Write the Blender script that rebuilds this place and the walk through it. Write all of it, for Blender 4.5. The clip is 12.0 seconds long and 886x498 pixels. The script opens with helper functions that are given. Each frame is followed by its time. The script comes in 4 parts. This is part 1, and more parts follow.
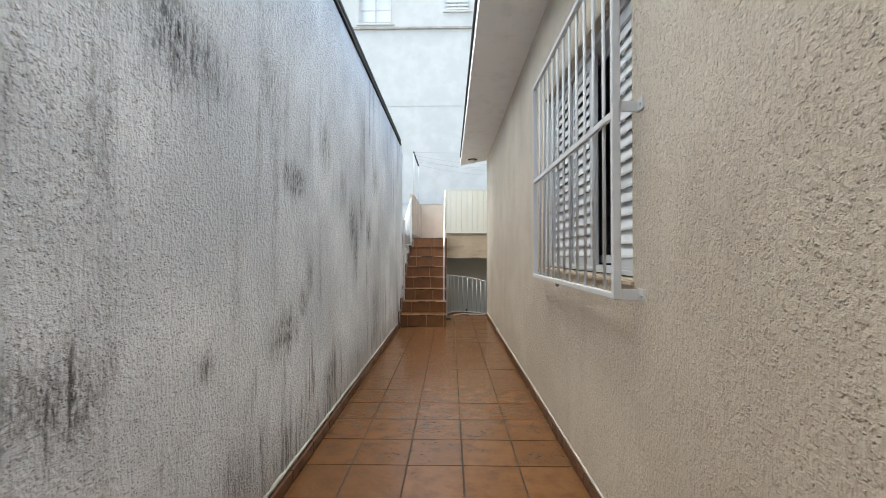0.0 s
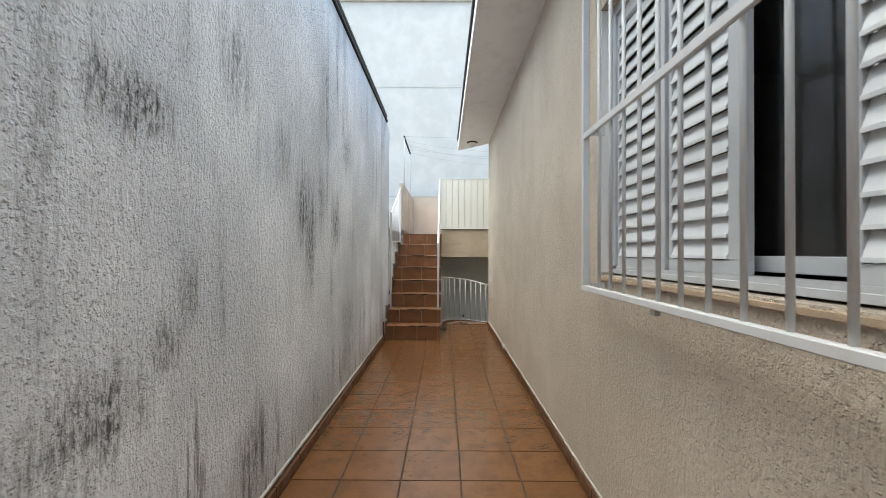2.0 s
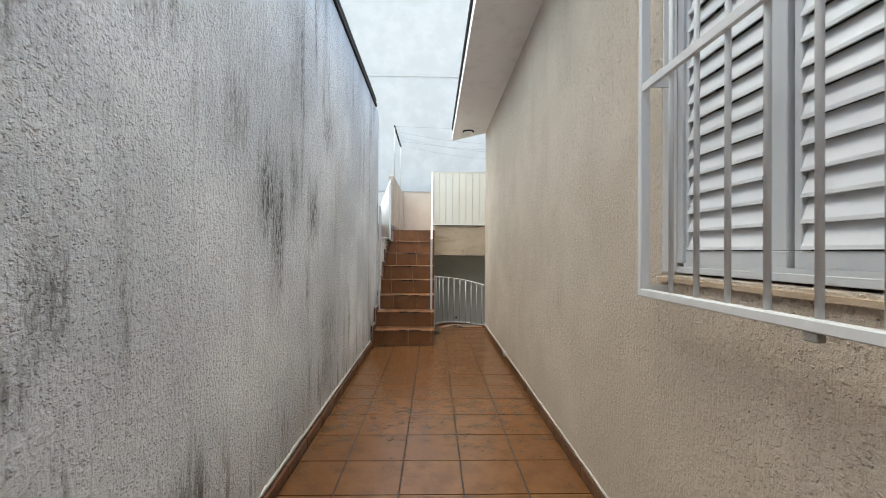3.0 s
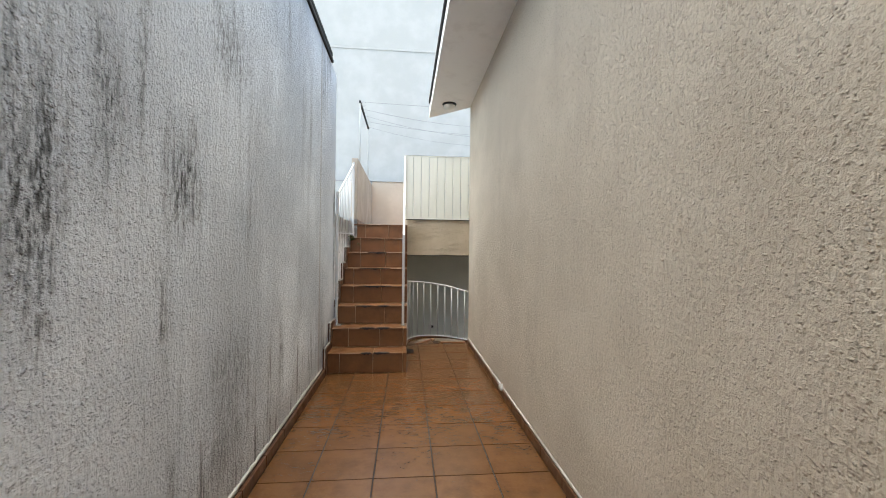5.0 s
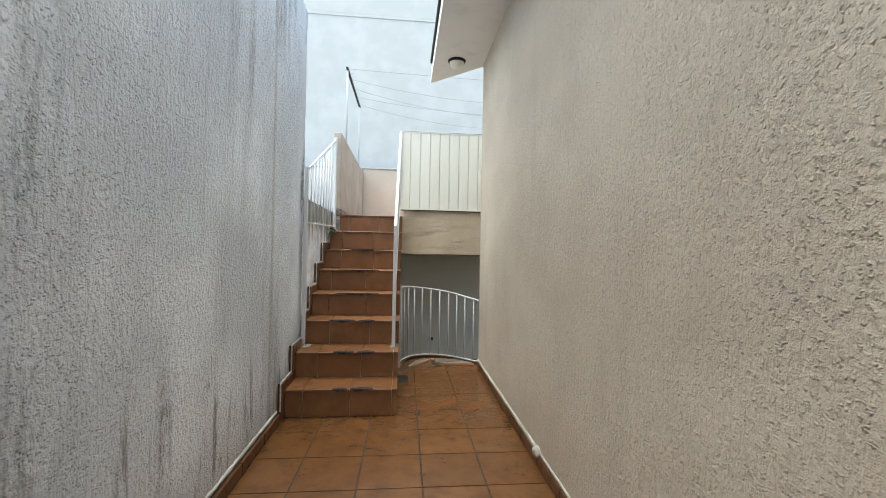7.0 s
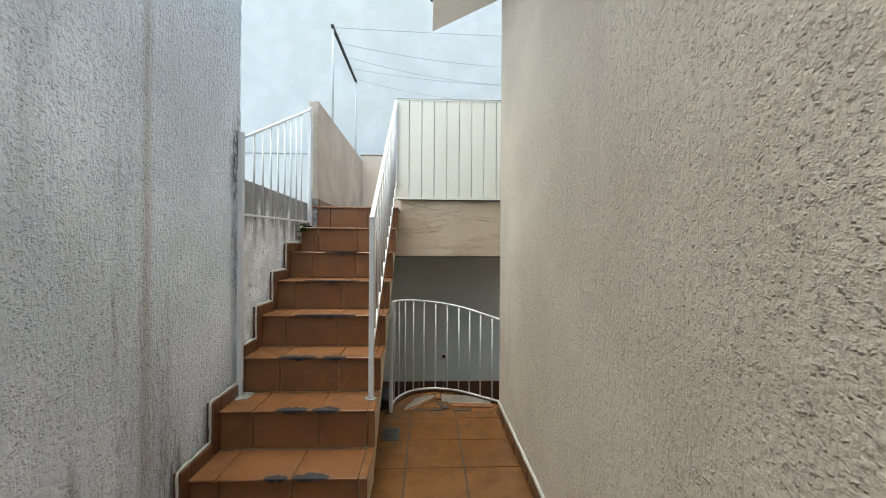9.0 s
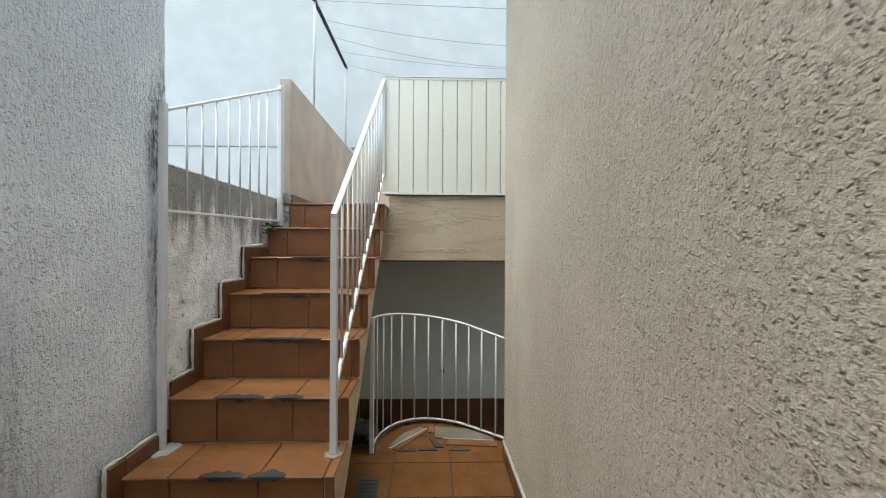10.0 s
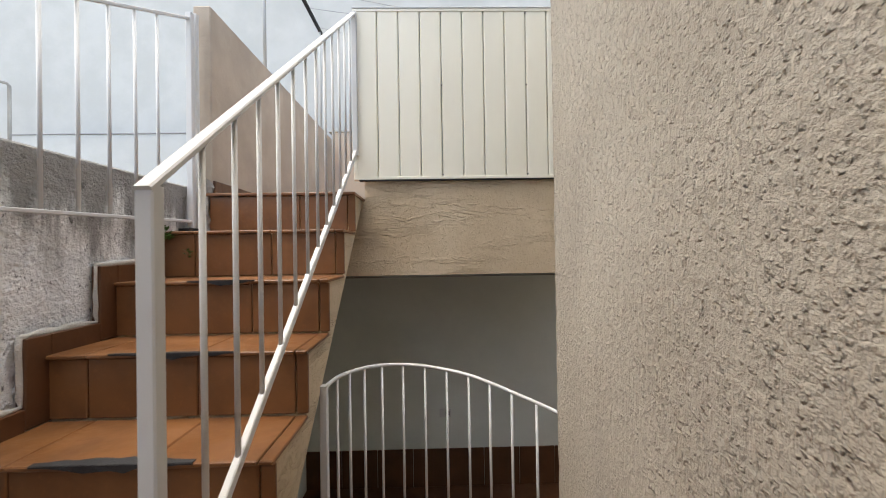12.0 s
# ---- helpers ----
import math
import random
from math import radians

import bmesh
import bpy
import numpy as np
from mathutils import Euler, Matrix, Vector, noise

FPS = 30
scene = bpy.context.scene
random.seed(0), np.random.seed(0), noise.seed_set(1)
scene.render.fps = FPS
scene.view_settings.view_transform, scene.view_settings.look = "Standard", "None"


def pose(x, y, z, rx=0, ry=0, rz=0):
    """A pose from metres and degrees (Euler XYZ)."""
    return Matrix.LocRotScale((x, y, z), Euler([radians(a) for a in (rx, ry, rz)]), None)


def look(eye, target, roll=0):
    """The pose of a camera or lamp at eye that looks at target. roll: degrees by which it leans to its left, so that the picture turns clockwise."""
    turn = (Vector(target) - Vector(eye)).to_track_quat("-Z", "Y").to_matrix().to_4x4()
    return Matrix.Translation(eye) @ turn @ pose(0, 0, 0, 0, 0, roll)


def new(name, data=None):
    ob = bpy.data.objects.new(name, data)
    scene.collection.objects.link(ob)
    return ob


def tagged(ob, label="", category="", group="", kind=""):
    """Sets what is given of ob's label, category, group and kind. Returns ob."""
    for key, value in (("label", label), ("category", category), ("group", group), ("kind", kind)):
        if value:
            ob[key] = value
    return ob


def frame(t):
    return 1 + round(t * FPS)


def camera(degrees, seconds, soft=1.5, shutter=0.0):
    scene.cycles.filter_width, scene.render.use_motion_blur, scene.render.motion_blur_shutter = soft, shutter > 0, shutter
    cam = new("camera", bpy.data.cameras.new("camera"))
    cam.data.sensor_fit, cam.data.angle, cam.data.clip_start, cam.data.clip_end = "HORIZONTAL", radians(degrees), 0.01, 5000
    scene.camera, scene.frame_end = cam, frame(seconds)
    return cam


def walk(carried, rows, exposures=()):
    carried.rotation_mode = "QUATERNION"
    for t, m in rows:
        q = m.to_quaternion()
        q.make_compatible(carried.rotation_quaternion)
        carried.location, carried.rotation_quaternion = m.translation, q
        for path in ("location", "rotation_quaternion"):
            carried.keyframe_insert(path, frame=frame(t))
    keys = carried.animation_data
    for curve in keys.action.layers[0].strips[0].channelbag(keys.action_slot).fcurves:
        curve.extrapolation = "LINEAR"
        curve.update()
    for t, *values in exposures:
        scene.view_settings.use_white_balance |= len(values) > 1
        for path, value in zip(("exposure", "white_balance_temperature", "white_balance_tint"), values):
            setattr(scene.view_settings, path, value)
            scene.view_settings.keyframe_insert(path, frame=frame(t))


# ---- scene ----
cam = camera(96.1, 12.0, soft=0.95, shutter=0.15)
PATH = [
    (0, (0.252, 0.142, 1.272), (0.215, 2.141, 1.296), -0.0),
    (0.5, (0.278, 0.479, 1.261), (0.246, 2.478, 1.29), -0.1),
    (1, (0.3, 0.75, 1.277), (0.271, 2.75, 1.302), 0.0),
    (1.5, (0.271, 1.035, 1.263), (0.252, 3.035, 1.285), 0.1),
    (2, (0.231, 1.318, 1.272), (0.223, 3.317, 1.289), 0.2),
    (2.5, (0.191, 1.58, 1.245), (0.203, 3.579, 1.257), 0.3),
    (4.5, (0.13, 2.685, 1.243), (0.299, 4.677, 1.265), 0.6),
    (5, (0.156, 3.011, 1.246), (0.341, 5.002, 1.256), 0.6),
    (5.5, (0.204, 3.284, 1.207), (0.382, 5.276, 1.217), 0.4),
    (6, (0.173, 3.613, 1.23), (0.367, 5.604, 1.235), 1.1),
    (6.5, (0.165, 3.897, 1.217), (0.364, 5.887, 1.228), 1.1),
    (7, (0.215, 4.164, 1.207), (0.403, 6.155, 1.223), 1.1),
    (9, (0.44, 5.274, 1.246), (0.52, 7.272, 1.247), 0.4),
    (9.5, (0.516, 5.58, 1.265), (0.576, 7.579, 1.267), 0.4),
    (10, (0.545, 5.831, 1.276), (0.599, 7.831, 1.276), 0.3),
    (10.5, (0.539, 6.126, 1.272), (0.591, 8.125, 1.286), -0.2),
    (11, (0.521, 6.385, 1.276), (0.57, 8.384, 1.296), -0.6),
    (11.5, (0.54, 6.653, 1.28), (0.582, 8.653, 1.3), -0.9),
    (12, (0.573, 6.904, 1.315), (0.617, 8.904, 1.327), -0.9),
]
# seconds, stops, kelvin, tint
EXPOSURES = [(0.0, 2.43, 6600, 1), (4.5, 2.46, 6700, 1), (7.0, 2.48, 6500, -1), (9.0, 2.44, 6400, -3), (10.5, 2.37, 6400, -2), (11.5, 2.34, 6700, 4), (12.0, 2.27, 6950, 6)]
walk(cam, [(t, look(eye, target, roll)) for t, eye, target, roll in PATH], EXPOSURES)

# ---------------------------------------------------------------- light
world = bpy.data.worlds.new("overcast_sky")
scene.world = world
world.use_nodes = True
wn = world.node_tree.nodes
sky = wn.new("ShaderNodeTexSky")
sky.sky_type = 'NISHITA'
sky.sun_disc = False
sky.sun_elevation = radians(81)
sky.sun_rotation = radians(238)
sky.dust_density = 3.0
sky.air_density = 1.0
sky.ozone_density = 1.0
wn["Background"].inputs["Strength"].default_value = 0.11
world.node_tree.links.new(sky.outputs[0], wn["Background"].inputs["Color"])
sun = new("sun", bpy.data.lights.new("sun", 'SUN'))
sun.data.energy = 1.5
sun.data.angle = radians(110)
sun.data.color = (1.0, 0.955, 0.85)
sun.matrix_world = look((-4.5, 9.5, 10), (0, 4, 0))


# ---------------------------------------------------------------- material helpers
def material(name, color, rough=0.6, metal=0.0):
    m = bpy.data.materials.new(name)
    m.use_nodes = True
    b = m.node_tree.nodes["Principled BSDF"]
    b.inputs["Base Color"].default_value = (*color, 1)
    b.inputs["Roughness"].default_value = rough
    b.inputs["Metallic"].default_value = metal
    return m


class Net:
    """Short hand for node trees."""

    def __init__(self, mat):
        self.t = mat.node_tree
        self.b = self.t.nodes["Principled BSDF"]
        self.pos = self.t.nodes.new("ShaderNodeNewGeometry").outputs["Position"]

    def link(self, a, b):
        self.t.links.new(a, b)

    def put(self, sock, v):
        if hasattr(v, "is_linked"):
            self.link(v, sock)
        elif v is not None:
            sock.default_value = v

    def mapping(self, scale=(1, 1, 1), move=(0, 0, 0), vec=None):
        n = self.t.nodes.new("ShaderNodeMapping")
        n.inputs["Scale"].default_value = scale
        n.inputs["Location"].default_value = move
        self.link(vec or self.pos, n.inputs["Vector"])
        return n.outputs[0]

    def noise(self, scale, detail=3, rough=0.5, vec=None, warp=0.0):
        n = self.t.nodes.new("ShaderNodeTexNoise")
        n.inputs["Scale"].default_value = scale
        n.inputs["Detail"].default_value = detail
        n.inputs["Roughness"].default_value = rough
        n.inputs["Distortion"].default_value = warp
        self.link(vec or self.pos, n.inputs["Vector"])
        return n.outputs[0]

    def voronoi(self, scale, vec=None, feature='F1'):
        n = self.t.nodes.new("ShaderNodeTexVoronoi")
        n.feature = feature
        n.inputs["Scale"].default_value = scale
        self.link(vec or self.pos, n.inputs["Vector"])
        return n.outputs[0]

    def ramp(self, v, lo, hi, a=0.0, b=1.0):
        n = self.t.nodes.new("ShaderNodeMapRange")
        n.interpolation_type = 'SMOOTHSTEP'
        for key, x in zip(("From Min", "From Max", "To Min", "To Max"), (lo, hi, a, b)):
            n.inputs[key].default_value = x
        self.link(v, n.inputs["Value"])
        return n.outputs[0]

    def math(self, op, a, b=0.0):
        n = self.t.nodes.new("ShaderNodeMath")
        n.operation = op
        self.put(n.inputs[0], a)
        self.put(n.inputs[1], b)
        return n.outputs[0]

    def mix(self, f, a, b, mode='MIX'):
        n = self.t.nodes.new("ShaderNodeMixRGB")
        n.blend_type = mode
        self.put(n.inputs[0], f)
        for s, c in ((n.inputs[1], a), (n.inputs[2], b)):
            self.put(s, (*c, 1) if isinstance(c, tuple) else c)
        return n.outputs[0]

    def axes(self):
        n = self.t.nodes.new("ShaderNodeSeparateXYZ")
        self.link(self.pos, n.inputs[0])
        return n.outputs

    def jitter(self, scale, amount):
        """The position, shaken by noise, so that cells get ragged outlines."""
        n = self.t.nodes.new("ShaderNodeTexNoise")
        n.inputs["Scale"].default_value = scale
        n.inputs["Detail"].default_value = 3
        self.link(self.pos, n.inputs["Vector"])
        v = self.t.nodes.new("ShaderNodeVectorMath")
        v.operation = 'MULTIPLY_ADD'
        self.link(n.outputs["Color"], v.inputs[0])
        v.inputs[1].default_value = (amount,) * 3
        self.link(self.pos, v.inputs[2])
        return v.outputs[0]

    def random(self):
        return self.t.nodes.new("ShaderNodeObjectInfo").outputs["Random"]

    def bump(self, h, strength=0.5, distance=0.01, under=None):
        n = self.t.nodes.new("ShaderNodeBump")
        n.inputs["Strength"].default_value = strength
        n.inputs["Distance"].default_value = distance
        self.link(h, n.inputs["Height"])
        if under:
            self.link(under, n.inputs["Normal"])
        return n.outputs[0]

    def done(self, color=None, rough=None, normal=None):
        if color is not None:
            self.put(self.b.inputs["Base Color"], color)
        if rough is not None:
            self.put(self.b.inputs["Roughness"], rough)
        if normal is not None:
            self.link(normal, self.b.inputs["Normal"])


def render_coat(net, k=1.0, depth=0.0045, pull=0.34):
    """Scraped acrylic render: flat tops with ragged pits and short vertical furrows. k: how fine. Gives the normal and the depth of the pits."""
    grain = net.noise(58 * k, 4, 0.68, net.mapping((1, 1, 0.85)))
    loose = net.jitter(110 * k, 0.012)
    beads = net.ramp(net.voronoi(82 * k, loose), 0.10, 0.46, 1, 0)
    beads = net.math('MULTIPLY', beads, net.ramp(net.noise(40 * k, 2), 0.44, 0.60))
    drag = net.noise(70 * k, 2, 0.5, net.mapping((1, 1, 0.22)))
    h = net.math('ADD', net.math('MULTIPLY', grain, 1.5), net.math('MULTIPLY', beads, 1.1))
    h = net.math('ADD', h, net.math('MULTIPLY', net.ramp(drag, 0.34, 0.54), pull))
    wave = net.bump(net.noise(1.3, 2), 0.25, 0.05)
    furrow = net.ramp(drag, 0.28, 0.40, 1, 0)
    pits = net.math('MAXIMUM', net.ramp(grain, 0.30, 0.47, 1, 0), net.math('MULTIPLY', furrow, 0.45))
    return net.bump(h, 1.0, depth, wave), pits


# ---------------------------------------------------------------- materials
def stained_wall():
    m = material("grey_scraped_render", (0.5, 0.5, 0.5), 0.85)
    n = Net(m)
    normal, pits = render_coat(n, 1.08, 0.0082, 0.25)
    col = n.mix(n.ramp(n.noise(1.1, 4, 0.6), 0.35, 0.7), (0.62, 0.655, 0.695), (0.87, 0.905, 0.94))
    col = n.mix(n.ramp(n.noise(3.5, 3, 0.6, n.mapping((1, 1, 0.12))), 0.45, 0.75, 0, 0.25), col, (0.44, 0.44, 0.44))
    col = n.mix(n.math('MULTIPLY', pits, n.ramp(n.noise(2.2, 3, 0.6), 0.35, 0.65, 0.10, 0.40)), col, (0.24, 0.24, 0.245))
    # mould patches: (along the wall, height, half length, half height, strength)
    ax = n.axes()
    ragged = n.noise(16, 5, 0.75, n.mapping((1, 1, 0.10)))
    speck = n.noise(55, 3, 0.7, n.mapping((1, 1, 0.35)))
    total = None
    for y, z, a, b, s in MOULD:
        dy = n.math('DIVIDE', n.math('SUBTRACT', ax[1], y - 0.08), a)
        dz = n.math('DIVIDE', n.math('SUBTRACT', ax[2], z), b)
        d = n.math('SQRT', n.math('ADD', n.math('MULTIPLY', dy, dy), n.math('MULTIPLY', dz, dz)))
        d = n.math('ADD', d, n.math('MULTIPLY', n.math('SUBTRACT', ragged, 0.5), 3.7))
        v = n.ramp(d, 0.1, 1.65, s, 0)
        total = v if total is None else n.math('MAXIMUM', total, v)
    streak = n.ramp(n.noise(7, 4, 0.65, n.mapping((1, 1, 0.10), (3, 5, 1))), 0.50, 0.72, 0, 0.85)
    streak = n.math('MULTIPLY', streak, n.ramp(n.noise(0.9, 2, 0.5, n.mapping((1, 1, 0.6), (9, 2, 4))), 0.42, 0.62))
    total = n.math('MAXIMUM', total, streak)
    lines = n.noise(44, 3, 0.6, n.mapping((1, 1, 0.07)))
    total = n.math('MULTIPLY', total, n.ramp(lines, 0.38, 0.56, 0.6, 1.0))
    total = n.math('MULTIPLY', total, n.math('MAXIMUM', n.math('MULTIPLY', pits, 1.0), n.ramp(speck, 0.42, 0.58, 0.30, 1.0)))
    col = n.mix(total, col, (0.055, 0.058, 0.056))
    # rusty run-off streak
    dy = n.math('ABSOLUTE', n.math('SUBTRACT', ax[1], 6.87))
    dy = n.math('ADD', dy, n.math('MULTIPLY', n.math('SUBTRACT', n.noise(16, 3, 0.6, n.mapping((1, 1, 0.25))), 0.5), 0.05))
    col = n.mix(n.ramp(dy, 0.0, 0.045, 0.45, 0), col, (0.30, 0.24, 0.19))
    # rising damp and dirt along the foot
    foot = n.math('ADD', ax[2], n.math('MULTIPLY', n.noise(3, 3), -0.5))
    col = n.mix(n.ramp(foot, -0.25, 0.30, 0.45, 0), col, (0.36, 0.33, 0.29))
    # thin dark runs that climb out of the damp foot
    climb = n.math('ADD', ax[2], n.math('MULTIPLY', n.math('SUBTRACT', n.noise(5, 3, 0.6, n.mapping((1, 1, 0.05), (2, 7, 0))), 0.5), -2.2))
    runs = n.math('MULTIPLY', n.ramp(climb, 0.10, 0.55, 1, 0), n.ramp(n.noise(24, 4, 0.7, n.mapping((1, 1, 0.10), (5, 1, 2))), 0.50, 0.62, 0, 0.75))
    col = n.mix(runs, col, (0.11, 0.105, 0.095))
    n.done(col, 0.88, normal)
    return m


def beige_wall(name, a, b):
    m = material(name, a, 0.8)
    n = Net(m)
    normal, pits = render_coat(n, 1.15, 0.0078, 0.25)
    col = n.mix(n.ramp(n.noise(1.6, 3, 0.55), 0.35, 0.7), a, b)
    col = n.mix(n.ramp(n.noise(4, 3, 0.6, n.mapping((1, 1, 0.15))), 0.52, 0.8, 0, 0.28), col, (0.36, 0.30, 0.25))
    # shade inside the relief: pits and furrows darkened in the colour too
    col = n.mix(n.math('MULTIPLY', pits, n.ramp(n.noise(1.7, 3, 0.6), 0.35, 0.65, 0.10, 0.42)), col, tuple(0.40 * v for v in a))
    n.done(col, 0.82, normal)
    return m


def paint(name, color, rough=0.45, dirt=0.25, dirt_color=(0.25, 0.2, 0.16), scale=6, bump=0.08):
    m = material(name, color, rough)
    n = Net(m)
    col = n.mix(n.ramp(n.noise(scale, 4, 0.65, n.mapping((1, 1, 0.4))), 0.48, 0.78, 0, dirt), color, dirt_color)
    n.done(col, rough, n.bump(n.noise(120, 2), bump, 0.003))
    return m


def plaster(name, a, b, bump=0.35):
    m = material(name, a, 0.9)
    n = Net(m)
    col = n.mix(n.ramp(n.noise(2.5, 4, 0.6), 0.35, 0.7), a, b)
    hh = n.math('ADD', n.noise(30, 4, 0.6), n.math('MULTIPLY', n.noise(140, 2), 0.4))
    n.done(col, 0.9, n.bump(hh, bump, 0.008))
    return m


def ceramic(name, a, b, rough=0.28, relief_depth=0.002):
    m = material(name, a, rough)
    m.node_tree.nodes["Principled BSDF"].inputs["Specular IOR Level"].default_value = 0.5 if rough > 0.2 else 0.65
    n = Net(m)
    shade = n.mix(n.random(), a, b)
    cloud = n.noise(7, 4, 0.6)
    col = n.mix(n.ramp(cloud, 0.35, 0.72), shade, tuple(0.82 * v for v in a))
    col = n.mix(n.ramp(n.noise(60, 3, 0.7), 0.55, 0.8, 0, 0.3), col, tuple(1.5 * v for v in b))
    relief = n.math('MULTIPLY', n.ramp(n.noise(2.6, 2), 0.35, 0.65, 0.45, 1), n.noise(30, 2, 0.45, n.mapping((0.8, 1.2, 1)), 0.5))
    n.done(col, n.ramp(n.noise(9, 3, 0.6), 0.3, 0.75, rough * 0.8, rough * 1.5), n.bump(relief, 0.8, relief_depth))
    return m


def low_wall():
    """Old cement plaster, blackened by mould where water runs off its top."""
    m = material("mouldy_cement_plaster", (0.5, 0.5, 0.5), 0.92)
    n = Net(m)
    ax = n.axes()
    col = n.mix(n.ramp(n.noise(6, 5, 0.65), 0.35, 0.68), (0.66, 0.655, 0.635), (0.92, 0.915, 0.90))
    run = n.math('ADD', ax[2], n.math('MULTIPLY', n.math('SUBTRACT', n.noise(9, 4, 0.7, n.mapping((1, 1, 0.2))), 0.5), 0.9))
    col = n.mix(n.ramp(run, 1.28, 1.52, 0, 0.80), col, (0.16, 0.15, 0.135))
    col = n.mix(n.ramp(n.noise(30, 5, 0.8, n.mapping((1, 1, 0.6))), 0.58, 0.66, 0, 0.85), col, (0.10, 0.095, 0.088))
    hh = n.math('ADD', n.noise(28, 5, 0.65), n.math('MULTIPLY', n.noise(90, 3), 0.5))
    n.done(col, 0.92, n.bump(hh, 1.0, 0.016))
    return m


# mould patches on the boundary wall
MOULD = [
    (1.59, 1.98, 0.20, 0.16, 1.0), (1.45, 2.05, 0.10, 0.10, 0.8), (2.55, 1.70, 0.15, 0.10, 1.0), (2.42, 0.84, 0.17, 0.12, 0.95),
    (1.68, 0.85, 0.06, 0.06, 0.8), (1.08, 0.93, 0.20, 0.12, 0.9), (3.90, 1.55, 0.14, 0.22, 0.95), (4.64, 1.50, 0.12, 0.20, 1.0), (4.02, 1.40, 0.11, 0.28, 1.0),
    (1.95, 0.27, 0.10, 0.15, 0.6), (3.24, 0.33, 0.15, 0.16, 0.8), (5.00, 0.38, 0.20, 0.22, 0.6), (2.21, 2.16, 0.12, 0.18, 0.5),
    (0.98, 1.60, 0.05, 0.12, 0.5), (5.01, 2.15, 0.18, 0.16, 0.7), (2.78, 1.13, 0.05, 0.12, 0.7), (2.66, 0.97, 0.06, 0.10, 0.8),
    (3.58, 1.82, 0.10, 0.17, 0.6), (3.09, 2.06, 0.12, 0.17, 0.7), (4.26, 1.68, 0.06, 0.18, 1.0), (5.04, 0.64, 0.20, 0.24, 0.6),
    (7.68, 1.75, 0.05, 0.28, 1.0), (7.68, 1.15, 0.04, 0.35, 0.9), (6.30, 2.30, 0.05, 0.40, 0.4), (7.00, 0.55, 0.10, 0.30, 0.35),
]
M_LEFT = stained_wall()
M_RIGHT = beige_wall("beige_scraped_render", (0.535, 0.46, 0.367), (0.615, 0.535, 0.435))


def beam_render():
    """Tan render trowelled in horizontal passes, with ragged ridges between them."""
    m = material("trowelled_tan_render", (0.55, 0.45, 0.31), 0.85)
    n = Net(m)
    normal, pits = render_coat(n, 1.0, 0.0030, 0.0)
    ridge = n.noise(9, 5, 0.7, n.mapping((0.35, 0.35, 1.6)), 0.6)
    edge = n.ramp(n.math('ABSOLUTE', n.math('SUBTRACT', ridge, 0.5)), 0.0, 0.055, 1, 0)
    where = n.ramp(n.noise(3.5, 2, 0.5, n.mapping((0.5, 0.5, 2.2), (4, 0, 2))), 0.46, 0.60)
    edge = n.math('MULTIPLY', edge, where)
    col = n.mix(n.ramp(n.noise(2.2, 4, 0.6), 0.35, 0.7), (0.53, 0.42, 0.285), (0.62, 0.505, 0.36))
    col = n.mix(n.math('MULTIPLY', edge, 0.16), col, (0.25, 0.19, 0.12))
    col = n.mix(n.math('MULTIPLY', pits, 0.22), col, (0.22, 0.17, 0.11))
    n.done(col, 0.85, n.bump(edge, 0.8, 0.006, normal))
    return m


M_BEAM = beam_render()
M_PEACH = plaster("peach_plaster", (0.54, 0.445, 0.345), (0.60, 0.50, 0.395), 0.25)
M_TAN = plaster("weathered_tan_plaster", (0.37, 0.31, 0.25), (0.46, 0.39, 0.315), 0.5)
M_LOW = low_wall()
M_SOFFIT = paint("white_soffit_paint", (0.80, 0.785, 0.76), 0.7, 0.15)
M_WHITE_WALL = plaster("white_painted_facade", (0.43, 0.435, 0.425), (0.48, 0.485, 0.475), 0.2)
M_STEEL = paint("white_enamelled_steel", (0.58, 0.58, 0.575), 0.5, 0.16, (0.42, 0.32, 0.24), 14)
M_PANEL = paint("cream_enamelled_sheet", (0.80, 0.77, 0.65), 0.4, 0.14, (0.5, 0.42, 0.3), 3)
M_SLAT = paint("pale_aluminium", (0.74, 0.745, 0.75), 0.3, 0.12, (0.3, 0.3, 0.3), 8)
M_ALU = paint("grey_aluminium", (0.52, 0.53, 0.54), 0.35, 0.12, (0.3, 0.3, 0.3), 8)
M_DARK = paint("black_metal", (0.012, 0.012, 0.013), 0.75, 0.15, (0.05, 0.045, 0.04), 10)
M_TILE = ceramic("terracotta_glazed_tile", (0.128, 0.056, 0.019), (0.154, 0.069, 0.024), 0.17, 0.0042)
M_STEP = ceramic("terracotta_step_tile", (0.168, 0.070, 0.025), (0.210, 0.092, 0.033), 0.36)
M_SKIRT = ceramic("dark_terracotta_skirting", (0.098, 0.041, 0.017), (0.125, 0.053, 0.022), 0.35)
M_GROUT = plaster("brown_grout", (0.020, 0.012, 0.008), (0.036, 0.022, 0.015), 0.3)
M_BEAD = plaster("pale_filler_bead", (0.40, 0.375, 0.335), (0.60, 0.575, 0.53), 0.9)
M_CHIP = plaster("chipped_tile_edge", (0.26, 0.22, 0.17), (0.36, 0.31, 0.25), 0.6)
M_CEMENT = plaster("patched_cement", (0.24, 0.23, 0.21), (0.38, 0.36, 0.33), 0.6)
M_DUST = plaster("dusty_cement", (0.115, 0.098, 0.078), (0.18, 0.155, 0.125), 0.6)
M_WORN = plaster("worn_dark_cement", (0.017, 0.017, 0.019), (0.036, 0.035, 0.038), 0.6)
M_UNDER = plaster("grey_undercroft_paint", (0.62, 0.645, 0.60), (0.67, 0.695, 0.65), 0.2)
